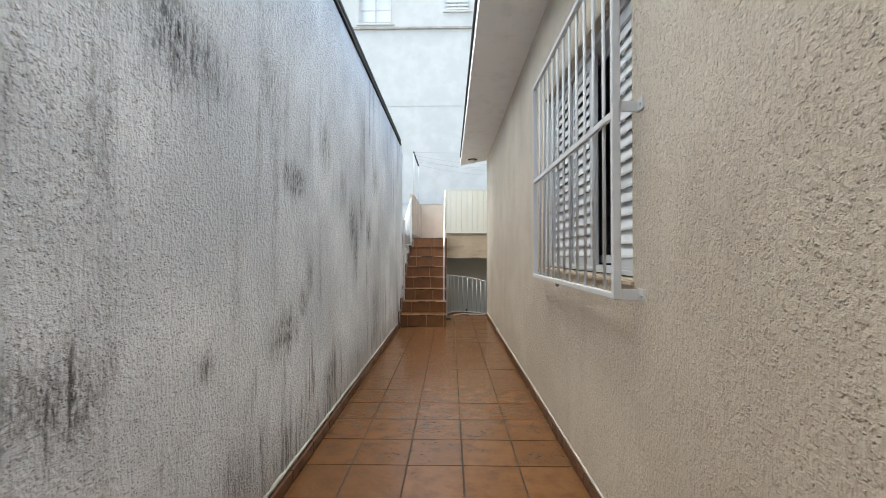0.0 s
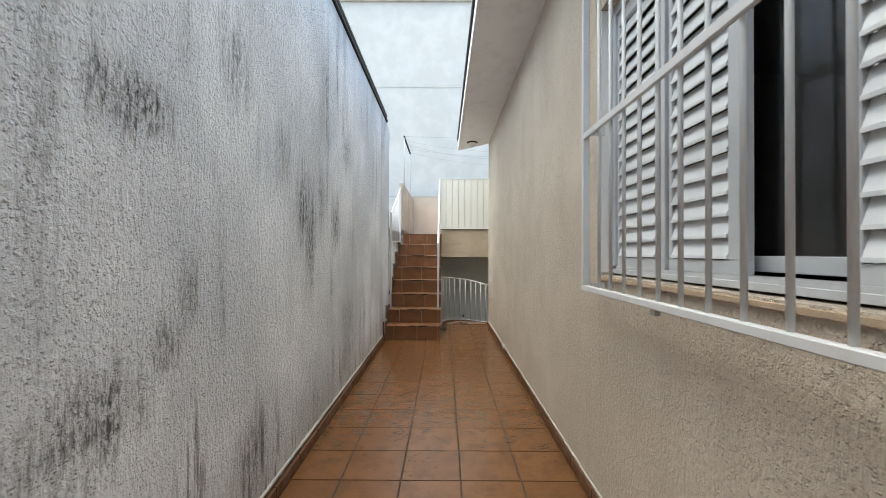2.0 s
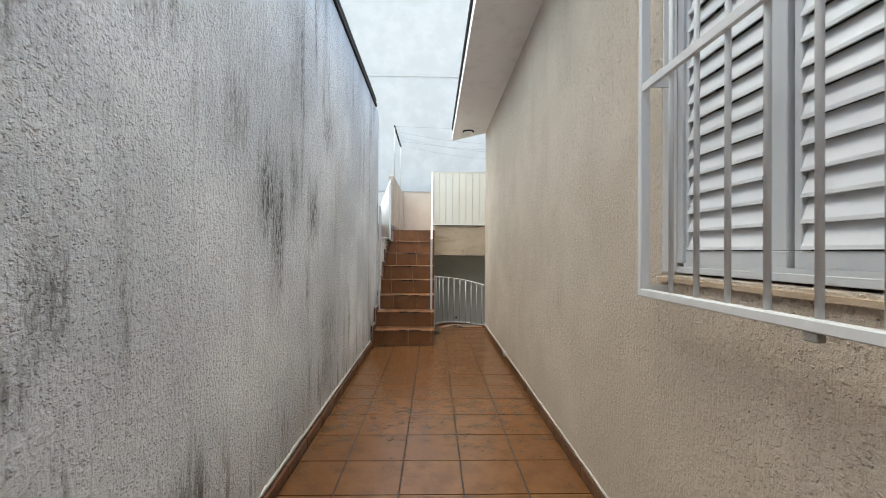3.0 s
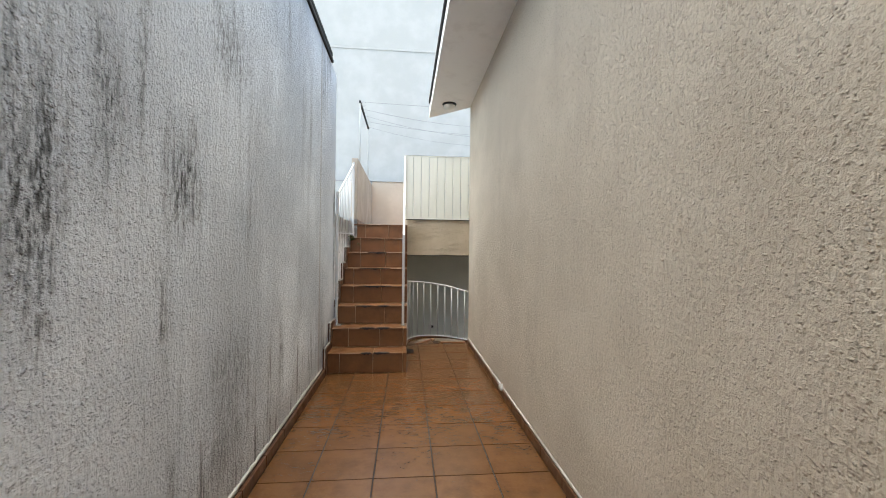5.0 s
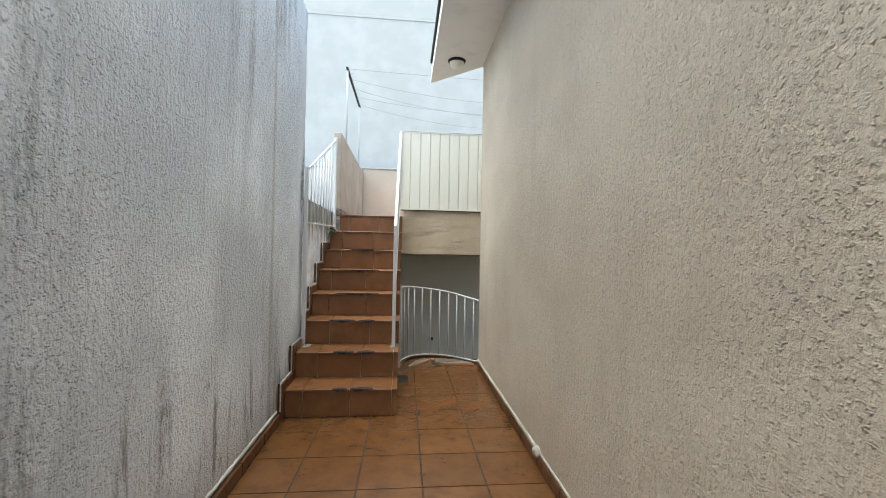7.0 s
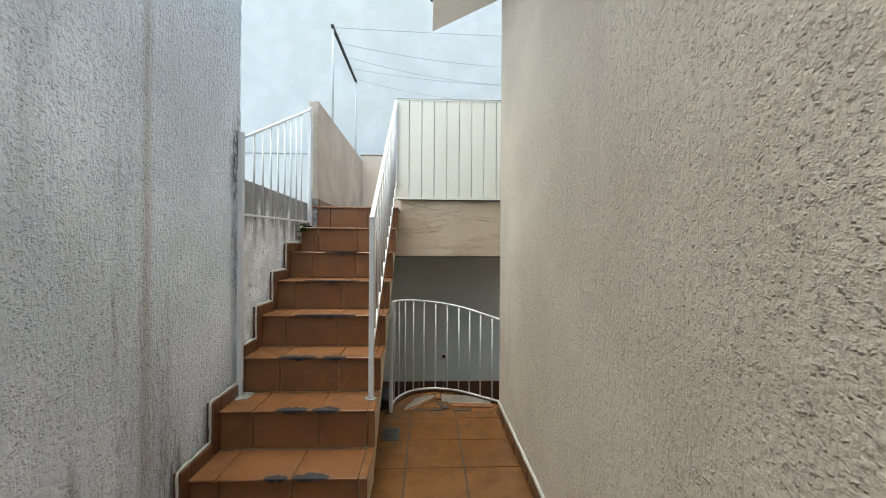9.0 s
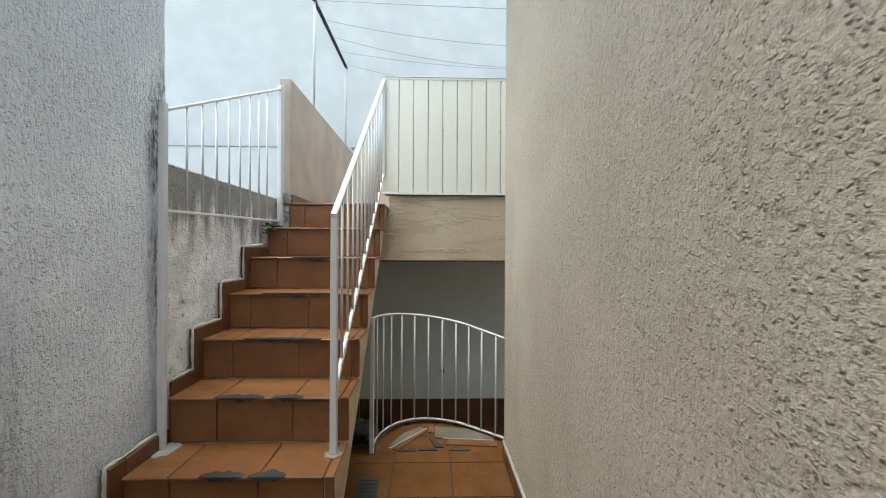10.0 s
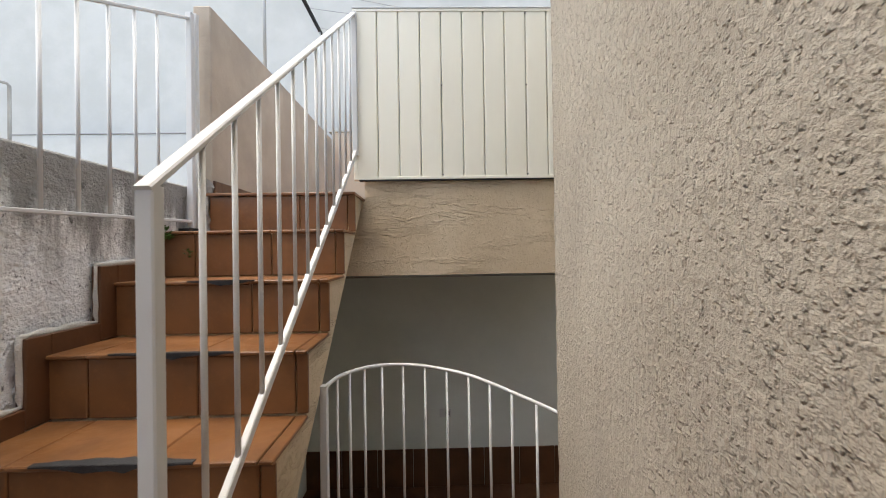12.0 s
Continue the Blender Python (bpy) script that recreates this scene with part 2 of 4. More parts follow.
# gloom under the terrace is put into this ceiling colour
M_CEIL = plaster("shade_toned_soffit_paint", (0.22, 0.225, 0.205), (0.27, 0.275, 0.25), 0.2)
M_ROOM = plaster("shade_toned_room_paint", (0.10, 0.105, 0.085), (0.14, 0.14, 0.115), 0.1)
M_WIRE = material("grey_wire", (0.28, 0.28, 0.29), 0.5)
M_BLACK = plaster("black_rubber", (0.02, 0.02, 0.02), (0.035, 0.035, 0.035), 0.4)
M_LEAF = paint("green_leaf", (0.07, 0.14, 0.03), 0.5, 0.3, (0.03, 0.06, 0.01), 30)
M_SILL = plaster("tan_stone_sill", (0.42, 0.32, 0.22), (0.52, 0.41, 0.3), 0.4)
M_LAMP = material("frosted_lamp_glass", (0.75, 0.72, 0.66), 0.3)
M_RED = plaster("red_brick_paint", (0.42, 0.13, 0.07), (0.5, 0.18, 0.1), 0.4)
M_GLASS = material("window_glass", (1, 1, 1), 0.03)
M_GLASS.node_tree.nodes["Principled BSDF"].inputs["Transmission Weight"].default_value = 1.0


# ---------------------------------------------------------------- mesh helpers
def mesh_of(name, bm, mat, smooth=False):
    me = bpy.data.meshes.new(name)
    bmesh.ops.recalc_face_normals(bm, faces=bm.faces)
    for f in bm.faces:
        f.smooth = smooth
    bm.to_mesh(me)
    bm.free()
    me.materials.append(mat)
    return me


def box(bm, lo, hi, bevel=0.0, turn=None):
    """Add an upright box between two corners, with chamfered edges."""
    lo, hi = Vector(lo), Vector(hi)
    made = bmesh.ops.create_cube(bm, size=1.0)["verts"]
    size, mid = hi - lo, (lo + hi) / 2
    for v in made:
        v.co = Vector((v.co.x * size.x, v.co.y * size.y, v.co.z * size.z))
    if bevel:
        edges = list({e for v in made for e in v.link_edges})
        out = bmesh.ops.bevel(bm, geom=edges, offset=bevel, segments=1, affect='EDGES')
        made = list({v for f in out["faces"] for v in f.verts} | {v for v in made if v.is_valid})
    for v in made:
        v.co = (turn @ v.co if turn else v.co) + mid
    return made


def one_box(lo, hi, bevel=0.0):
    bm = bmesh.new()
    box(bm, lo, hi, bevel)
    return bm


def bar(bm, a, b, w, h=None, bevel=0.0, sides=0):
    """A straight bar from a to b: square section w x h, or round with that many sides."""
    a, b = Vector(a), Vector(b)
    d = b - a
    up = Vector((0, 0, 1)) if abs(d.normalized().z) < 0.95 else Vector((0, 1, 0))
    s = d.cross(up).normalized()
    u = s.cross(d).normalized()
    h = h or w
    if sides:
        ring = [(math.cos(2 * math.pi * k / sides) * w / 2, math.sin(2 * math.pi * k / sides) * h / 2) for k in range(sides)]
    elif bevel:
        c = bevel
        x, y = w / 2, h / 2
        ring = [(-x + c, -y), (x - c, -y), (x, -y + c), (x, y - c), (x - c, y), (-x + c, y), (-x, y - c), (-x, -y + c)]
    else:
        ring = [(-w / 2, -h / 2), (w / 2, -h / 2), (w / 2, h / 2), (-w / 2, h / 2)]
    ends = [[bm.verts.new(p + s * x + u * y) for x, y in ring] for p in (a, b)]
    n = len(ring)
    for k in range(n):
        bm.faces.new((ends[0][k], ends[0][(k + 1) % n], ends[1][(k + 1) % n], ends[1][k]))
    bm.faces.new(ends[0][::-1])
    bm.faces.new(ends[1])


def tube(bm, pts, w, h=None, sides=8):
    """A swept bar through several points."""
    h = h or w
    pts = [Vector(p) for p in pts]
    rings = []
    for k, p in enumerate(pts):
        d = (pts[min(k + 1, len(pts) - 1)] - pts[max(k - 1, 0)]).normalized()
        up = Vector((0, 0, 1)) if abs(d.z) < 0.95 else Vector((0, 1, 0))
        s = d.cross(up).normalized()
        u = s.cross(d).normalized()
        off = math.pi / sides
        rings.append([bm.verts.new(p + s * math.cos(2 * math.pi * q / sides + off) * w / 2 + u * math.sin(2 * math.pi * q / sides + off) * h / 2) for q in range(sides)])
    for r0, r1 in zip(rings, rings[1:]):
        for q in range(sides):
            bm.faces.new((r0[q], r0[(q + 1) % sides], r1[(q + 1) % sides], r1[q]))
    bm.faces.new(rings[0][::-1])
    bm.faces.new(rings[-1])


def prism(bm, outline, lo, hi, axis=0):
    """Extrude a flat outline along an axis; the outline gives the other two coordinates in order."""
    def at(p, q):
        c = list(p)
        c.insert(axis, q)
        return bm.verts.new(c)
    a = [at(p, lo) for p in outline]
    b = [at(p, hi) for p in outline]
    n = len(outline)
    bm.faces.new(a[::-1])
    bm.faces.new(b)
    for k in range(n):
        bm.faces.new((a[k], a[(k + 1) % n], b[(k + 1) % n], b[k]))


def structure(name, bm, mat, label, category, smooth=False):
    return tagged(new(name, mesh_of(name, bm, mat, smooth)), label, category, kind="structure")


def thing(name, place, label, category, group=""):
    ob = new(name)
    ob.empty_display_size = 0.1
    ob.location = place
    return tagged(ob, label, category, group)


def part(name, bm, mat, parent, label="", smooth=False):
    """One mesh under a thing; its vertices are given in the world."""
    ob = new(name, mesh_of(name, bm, mat, smooth))
    ob.parent = parent
    root = parent
    move = Vector(root.location)
    while root.parent:
        root = root.parent
        move += root.location
    ob.data.transform(Matrix.Translation(-move))
    return tagged(ob, label)


def lone(name, bm, mat, label, category, group="", smooth=False):
    """A thing of one mesh."""
    return tagged(new(name, mesh_of(name, bm, mat, smooth)), label, category, group)


# ---------------------------------------------------------------- plan
XL, XR = -0.655, 1.0          # faces of the boundary wall and of the house
XS = -0.652                   # face of the low wall beside the stair
Y0, Y_END_L, Y_END_R = -3.0, 7.64, 8.30
Z_LEFT, Z_SOFFIT = 3.235, 3.20
RISE, TREAD, N1, STEPS = 0.203, 0.262, 7.11, 8
SX0, SX1 = -0.622, 0.175  # stair between these
LAND = RISE * STEPS
Y_LAND = N1 + TREAD * (STEPS - 1)
Y_PANEL, Y_BACK, Y_FACADE = 9.22, 11.42, 11.75

# ---------------------------------------------------------------- structure
floor = structure("floor", one_box((XL - 0.1, Y0, -0.15), (XR + 0.1, 8.28, -0.0065)), M_GROUT, "side passage floor of terracotta tiles with brown grout", "floor")

bm = bmesh.new()
box(bm, (XL - 0.16, Y0, -0.15), (XL, Y_END_L, Z_LEFT))
wall_left = structure("wall_west", bm, M_LEFT, "tall grey scraped-render boundary wall with black mould stains", "wall")

bm = bmesh.new()
box(bm, (XL - 0.16, Y_END_L + 0.001, -1.2), (XS, 8.975, 1.66), 0.008)
structure("wall_low", bm, M_LOW, "low weathered cement wall beside the stair", "wall")

WY0, WY1, WZ0, WZ1 = 1.79, 3.28, 1.165, 2.47
bm = bmesh.new()
x0, x1 = XR, XR + 0.2
for lo, hi in (((x0, Y0, -0.15), (x1, WY0, 3.5)), ((x0, WY1, -1.2), (x1, Y_END_R, 3.5)),
               ((x0, WY0, -0.15), (x1, WY1, WZ0)), ((x0, WY0, WZ1), (x1, WY1, 3.5))):
    box(bm, lo, hi)
box(bm, (x1, Y_END_R - 0.2, -1.2), (4.6, Y_END_R, 3.5))
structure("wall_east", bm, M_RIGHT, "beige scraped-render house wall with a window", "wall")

structure("wall_south", one_box((XL - 0.3, Y0 - 0.2, -0.15), (XR + 0.4, Y0, 3.2)), M_RIGHT, "beige render wall closing the passage", "wall")

# eaves
bm = bmesh.new()
prism(bm, [(0.475, Y0), (4.6, Y0), (4.6, 8.36), (1.0, 8.36), (0.475, 8.85)], Z_SOFFIT, Z_SOFFIT + 0.14, 2)
eaves = structure("ceiling", bm, M_SOFFIT, "white painted boarded eaves soffit of the house", "eaves")
bm = bmesh.new()
bar(bm, (0.468, Y0, Z_SOFFIT + 0.15), (0.468, 8.62, Z_SOFFIT + 0.15), 0.03, 0.05, 0.006)
structure("trim", bm, M_DARK, "black metal drip edge along the eaves", "gutter")

# cap of the boundary wall
bm = bmesh.new()
box(bm, (XL - 0.17, Y0, Z_LEFT + 0.004), (XL + 0.022, Y_END_L - 0.30, Z_LEFT + 0.036), 0.004)
box(bm, (XL - 0.17, Y0, Z_LEFT + 0.074), (XL + 0.012, Y_END_L - 0.30, Z_LEFT + 0.112), 0.004)
structure("coping", bm, M_DARK, "two black metal flashings on top of the boundary wall", "coping")
structure("coping_mortar", one_box((XL - 0.16, Y0, Z_LEFT + 0.036), (XL + 0.002, Y_END_L - 0.31, Z_LEFT + 0.074)), M_SOFFIT, "pale mortar strip between the flashings", "coping")

# landing, beam and space beneath
structure("landing", one_box((SX0, Y_LAND + 0.031, LAND - 0.012), (SX1 - 0.002, Y_BACK, LAND)), M_STEP, "terracotta tiled upper landing", "landing")
bm = bmesh.new()
box(bm, (SX1, Y_PANEL, 1.18), (2.0, Y_BACK, 1.727))
box(bm, (XL + 0.002, Y_PANEL, 1.18), (SX1, Y_BACK, LAND - 0.013))
structure("landing_slab", bm, M_BEAM, "tan rendered edge of the upper terrace slab", "slab")
structure("landing_soffit", one_box((XL, Y_PANEL + 0.02, 1.165), (1.98, Y_BACK - 0.75, 1.176)), M_CEIL, "ceiling under the terrace, coloured dark for the shade there", "ceiling")
structure("wall_under", one_box((XL - 0.16, 10.68, -1.2), (4.6, 10.83, 1.164)), M_UNDER, "grey painted wall under the terrace", "wall")
structure("wall_under_side", one_box((XL - 0.16, 8.99, -1.2), (XL, 10.67, 1.16)), M_UNDER, "grey painted side wall under the terrace", "wall")
structure("wall_under_end", one_box((4.6, 8.1, -1.2), (4.75, Y_BACK, 3.2)), M_UNDER, "grey wall at the end of the lower yard", "wall")
structure("lower_floor", one_box((XL - 0.16, 7.4, -1.05), (4.6, 10.68, -0.90)), M_SKIRT, "dark terracotta floor of the lower level", "floor")

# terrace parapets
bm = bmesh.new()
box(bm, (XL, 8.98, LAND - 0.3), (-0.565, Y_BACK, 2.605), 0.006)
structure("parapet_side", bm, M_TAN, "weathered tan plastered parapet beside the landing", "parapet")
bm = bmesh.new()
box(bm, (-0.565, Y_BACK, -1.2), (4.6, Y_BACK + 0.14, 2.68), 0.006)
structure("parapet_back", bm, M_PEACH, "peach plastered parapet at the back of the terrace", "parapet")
structure("parapet_cap", one_box((-0.6, Y_BACK - 0.015, 2.68), (4.6, Y_BACK + 0.155, 2.70), 0.004), M_WHITE_WALL, "white painted cap of the back parapet", "coping")
structure("wall_neighbour_low", one_box((-4.1, Y_BACK, -1.2), (-0.66, Y_BACK + 0.14, 2.68), 0.004), M_WHITE_WALL, "white painted garden wall of the neighbour", "wall")
structure("ground", one_box((-300, -300, -1.4), (300, 300, -1.21)), M_CEMENT, "grey cement ground around the houses", "ground")


# neighbouring white building
def facade():
    b = thing("neighbour_building", (0, Y_FACADE, -1.2), "tall white painted neighbouring building with upper windows", "building")
    for lo, hi in (((-9, Y_FACADE, -1.2), (9, Y_FACADE + 0.3, 7.92)),
                   ((-9, Y_FACADE, 7.92), (-2.45, Y_FACADE + 0.3, 11)), ((-1.45, Y_FACADE, 7.92), (0.08, Y_FACADE + 0.3, 11)),
                   ((0.83, Y_FACADE, 7.92), (9, Y_FACADE + 0.3, 11)), ((-2.45, Y_FACADE, 9.2), (-1.45, Y_FACADE + 0.3, 11)),
                   ((0.08, Y_FACADE, 9.5), (0.83, Y_FACADE + 0.3, 11)), ((0.08, Y_FACADE, 7.92), (0.83, Y_FACADE + 0.3, 8.4)),
                   ((-2.45, Y_FACADE, 7.92), (-1.45, Y_FACADE + 0.3, 8.04))):
        part("wall", one_box(lo, hi), M_WHITE_WALL, b)
    part("brick_strip", one_box((-9, Y_FACADE - 0.02, 8.5), (-3.1, Y_FACADE - 0.002, 11)), M_RED, b, "red painted brick corner")
    part("ledge", one_box((-9, Y_FACADE - 0.06, 7.86), (9, Y_FACADE - 0.002, 7.92), 0.006), M_CEMENT, b, "thin grey cement ledge")
    part("string_course", one_box((-9, Y_FACADE - 0.008, 5.60), (9, Y_FACADE - 0.002, 5.66), 0.006), M_WHITE_WALL, b)
    for x0, x1, z0, z1, louvre in ((-2.45, -1.45, 8.04, 9.2, False), (0.08, 0.83, 8.4, 9.5, True)):
        w = part("window", one_box((x0, Y_FACADE + 0.2, z0), (x1, Y_FACADE + 0.24, z1)), M_SLAT, b, "pale aluminium window with a plain sill")
        fr = bmesh.new()
        for lo, hi in (((x0, z0), (x1, z0 + 0.05)), ((x0, z1 - 0.05), (x1, z1)), ((x0, z0), (x0 + 0.05, z1)), ((x1 - 0.05, z0), (x1, z1)),
                       (((x0 + x1) / 2 - 0.025, z0), ((x0 + x1) / 2 + 0.025, z1))):
            box(fr, (lo[0], Y_FACADE + 0.05, lo[1]), (hi[0], Y_FACADE + 0.10, hi[1]))
        part("frame", fr, M_WHITE_WALL, w)
        part("sill", one_box((x0 - 0.05, Y_FACADE - 0.05, z0 - 0.05), (x1 + 0.05, Y_FACADE + 0.05, z0 - 0.002), 0.005), M_WHITE_WALL, w)
        for k in range(9 if louvre else 3):
            z = z0 + 0.06 + k * (z1 - z0 - 0.12) / (9 if louvre else 3)
            part("slat", one_box((x0 + 0.05, Y_FACADE + 0.03, z), (x1 - 0.05, Y_FACADE + 0.05, z + (0.06 if louvre else 0.02))), M_ALU if louvre else M_WHITE_WALL, w)


facade()


# ---------------------------------------------------------------- window of the house
def house_window():
    w = thing("window_1", (XR + 0.07, (WY0 + WY1) / 2, WZ0), "grey aluminium window with sliding louvred shutters, partly open", "window")
    w["kind"] = "structure"
    fr = bmesh.new()
    xa, xb = XR + 0.055, XR + 0.15
    for lo, hi in (((WY0, WZ0 + 0.008), (WY1, WZ0 + 0.030)), ((WY0, WZ1 - 0.045), (WY1, WZ1)), ((WY0, WZ0 + 0.045), (WY0 + 0.035, WZ1 - 0.045)), ((WY1 - 0.035, WZ0 + 0.045), (WY1, WZ1 - 0.045))):
        box(fr, (xa, lo[0], lo[1]), (xb, hi[0], hi[1]), 0.002)
    for x in (xa + 0.004, xa + 0.04, xa + 0.075):
        box(fr, (x, WY0 + 0.036, WZ0 + 0.030), (x + 0.006, WY1 - 0.036, WZ0 + 0.044))
    part("window_frame", fr, M_ALU, w, "grey aluminium outer frame with sliding tracks")
    bm = bmesh.new()
    prism(bm, [(XR - 0.012, WZ0 - 0.022), (XR + 0.19, WZ0 - 0.018), (XR + 0.19, WZ0 + 0.008), (XR - 0.012, WZ0 - 0.008)], WY0 - 0.01, WY1 + 0.01, 1)
    part("window_sill", bm, M_SILL, w, "tan stone sill")
    for y0, y1, x in ((2.835, 3.25, xa + 0.012), (2.44, 2.825, xa + 0.022), (1.828, 2.14, xa + 0.012)):
        sh = bmesh.new()
        z0, z1 = WZ0 + 0.042, WZ1 - 0.05
        for lo, hi in (((y0, z0), (y1, z0 + 0.045)), ((y0, z1 - 0.06), (y1, z1)), ((y0, z0 + 0.045), (y0 + 0.07, z1 - 0.06)), ((y1 - 0.022, z0 + 0.045), (y1, z1 - 0.06))):
            box(sh, (x, lo[0], lo[1]), (x + 0.026, hi[0], hi[1]), 0.002)
        s = part("shutter", sh, M_ALU, w, "louvred aluminium shutter leaf")
        me = None
        n = 17
        pitch = (z1 - z0 - 0.115) / n
        for k in range(n):
            if me is None:
                bm = bmesh.new()
                prism(bm, [(0.0, 0.0), (0.004, -0.006), (0.024, pitch * 0.86), (0.020, pitch * 0.90)], -(y1 - y0 - 0.093) / 2, (y1 - y0 - 0.093) / 2, 1)
                box(bm, (-0.003, -(y1 - y0 - 0.093) / 2, -0.010), (0.0035, (y1 - y0 - 0.093) / 2, 0.0))
                me = mesh_of("slat", bm, M_SLAT)
            o = new("slat", me)
            o.parent = s
            o.location = Vector((x - 0.002, (y0 + y1) / 2 + 0.024, z0 + 0.058 + k * pitch)) - w.location
    pane = part("pane", one_box((xa + 0.082, 1.835, WZ0 + 0.08), (xa + 0.087, 2.6, WZ1 - 0.06)), M_GLASS, w, "clear glass sliding pane")
    pane.visible_shadow = False
    st = bmesh.new()
    for lo, hi in (((2.145, WZ0 + 0.055), (2.185, WZ1 - 0.05)), ((2.186, WZ0 + 0.055), (2.60, WZ0 + 0.10)), ((2.186, WZ1 - 0.09), (2.60, WZ1 - 0.05))):
        box(st, (xa + 0.076, lo[0], lo[1]), (xa + 0.094, hi[0], hi[1]), 0.002)
    for y in (WY0, WY1 - 0.004):
        part("reveal", one_box((XR + 0.002, y, WZ0 + 0.012), (xa - 0.002, y + 0.004, WZ1 - 0.004)), M_SOFFIT, w, "white painted reveal")
    part("sash", st, M_ALU, w, "grey aluminium sash of the glass pane")


house_window()
# room behind the window, its dimness put into a dark wall colour
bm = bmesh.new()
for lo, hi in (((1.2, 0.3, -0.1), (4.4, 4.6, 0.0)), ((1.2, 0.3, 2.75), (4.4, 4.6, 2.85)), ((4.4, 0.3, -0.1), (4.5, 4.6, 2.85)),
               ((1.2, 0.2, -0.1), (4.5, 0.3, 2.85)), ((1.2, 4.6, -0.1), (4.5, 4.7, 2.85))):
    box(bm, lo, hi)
structure("room_shell", bm, M_ROOM, "closed room behind the window, its dimness put into dark walls", "room")


def grille():
    gx, y0, y1, z0, zm, z1 = 0.905, 1.733, 3.235, 1.105, 1.828, 2.55
    g = thing("window_grille", (gx, (y0 + y1) / 2, z0), "white enamelled steel box grille bolted over the window", "window grille")
    fr = bmesh.new()
    for z in (z0, z1):
        bar(fr, (gx, y0, z), (gx, y1, z), 0.026, 0.026, 0.003)
    for y in (y0, y1):
        box(fr, (gx - 0.013, y - 0.011, z0 - 0.013), (gx + 0.020, y + 0.011, z1 + 0.013), 0.003)
    part("frame", fr, M_STEEL, g)
    for y in (y0, y1):
        for z in (z0 + 0.004, zm + 0.03):
            part("side_arm", one_box((gx + 0.019, y - 0.003, z - 0.022), (XR + 0.002, y + 0.003, z + 0.022), 0.001), M_STEEL, g)
    bm = bmesh.new()
    bar(bm, (gx - 0.004, y0 + 0.014, zm), (gx - 0.004, y1 - 0.014, zm), 0.016, 0.03, 0.002)
    part("middle_rail", bm, M_STEEL, g)
    for k in range(1, 12):
        y = y0 + 0.009 + 0.1215 * k
        bm = bmesh.new()
        bar(bm, (gx + 0.008, y, z0 + 0.012), (gx + 0.008, y, z1 - 0.012), 0.0155, sides=10)
        part("bar", bm, M_STEEL, g, smooth=True)
    for z in (z0 + 0.004, zm + 0.03):
        bm = one_box((XR - 0.006, y0 - 0.048, z - 0.024), (XR + 0.001, y0 + 0.004, z + 0.026), 0.002)
        t = part("fixing_plate", bm, M_STEEL, g)
        bm = bmesh.new()
        bar(bm, (XR - 0.012, y0 - 0.03, z), (XR - 0.003, y0 - 0.03, z), 0.014, sides=6)
        part("bolt", bm, M_ALU, t)
    part("foot_bracket", one_box((gx - 0.01, 2.58, z0 - 0.032), (gx + 0.01, 2.61, z0 - 0.013), 0.002), M_CEMENT, g)


grille()

# ---------------------------------------------------------------- eaves lamp
lamp = thing("eaves_lamp", (0.71, 8.27, Z_SOFFIT), "small round bulkhead lamp on the eaves soffit, unlit", "lamp")
bm = bmesh.new()
bmesh.ops.create_cone(bm, cap_ends=True, segments=24, radius1=0.085, radius2=0.095, depth=0.022, matrix=Matrix.Translation((0.71, 8.27, Z_SOFFIT - 0.010)))
part("base", bm, M_DARK, lamp)
bm = bmesh.new()
bmesh.ops.create_uvsphere(bm, u_segments=24, v_segments=12, radius=0.078, matrix=Matrix.Translation((0.71, 8.27, Z_SOFFIT - 0.02)) @ Matrix.Diagonal((1, 1, 0.8, 1)))
part("glass_dome", bm, M_LAMP, lamp, "frosted glass dome", True)

# ---------------------------------------------------------------- stair body
bm = bmesh.new()
out = [(N1 + 0.012, -0.006)]
for k in range(STEPS):
    y = N1 + 0.012 + TREAD * k
    out += [(y, RISE * (k + 1) - 0.012)]
    out += [(y + TREAD, RISE * (k + 1) - 0.012)]
out[-1] = (Y_LAND + 0.03, out[-1][1])
out += [(Y_PANEL - 0.004, LAND - 0.0125), (Y_PANEL - 0.004, 1.615), (7.42, 0.03), (7.42, -0.006)]
prism(bm, out, SX0, SX1 - 0.012, 0)
body = structure("stair_body", bm, M_BEAM, "tan rendered stair flight with a sloping underside", "stairs")
body.data.materials.append(M_GROUT)
for f in body.data.polygons:
    if f.normal.y < -0.9 or f.normal.z > 0.9:
        f.material_index = 1


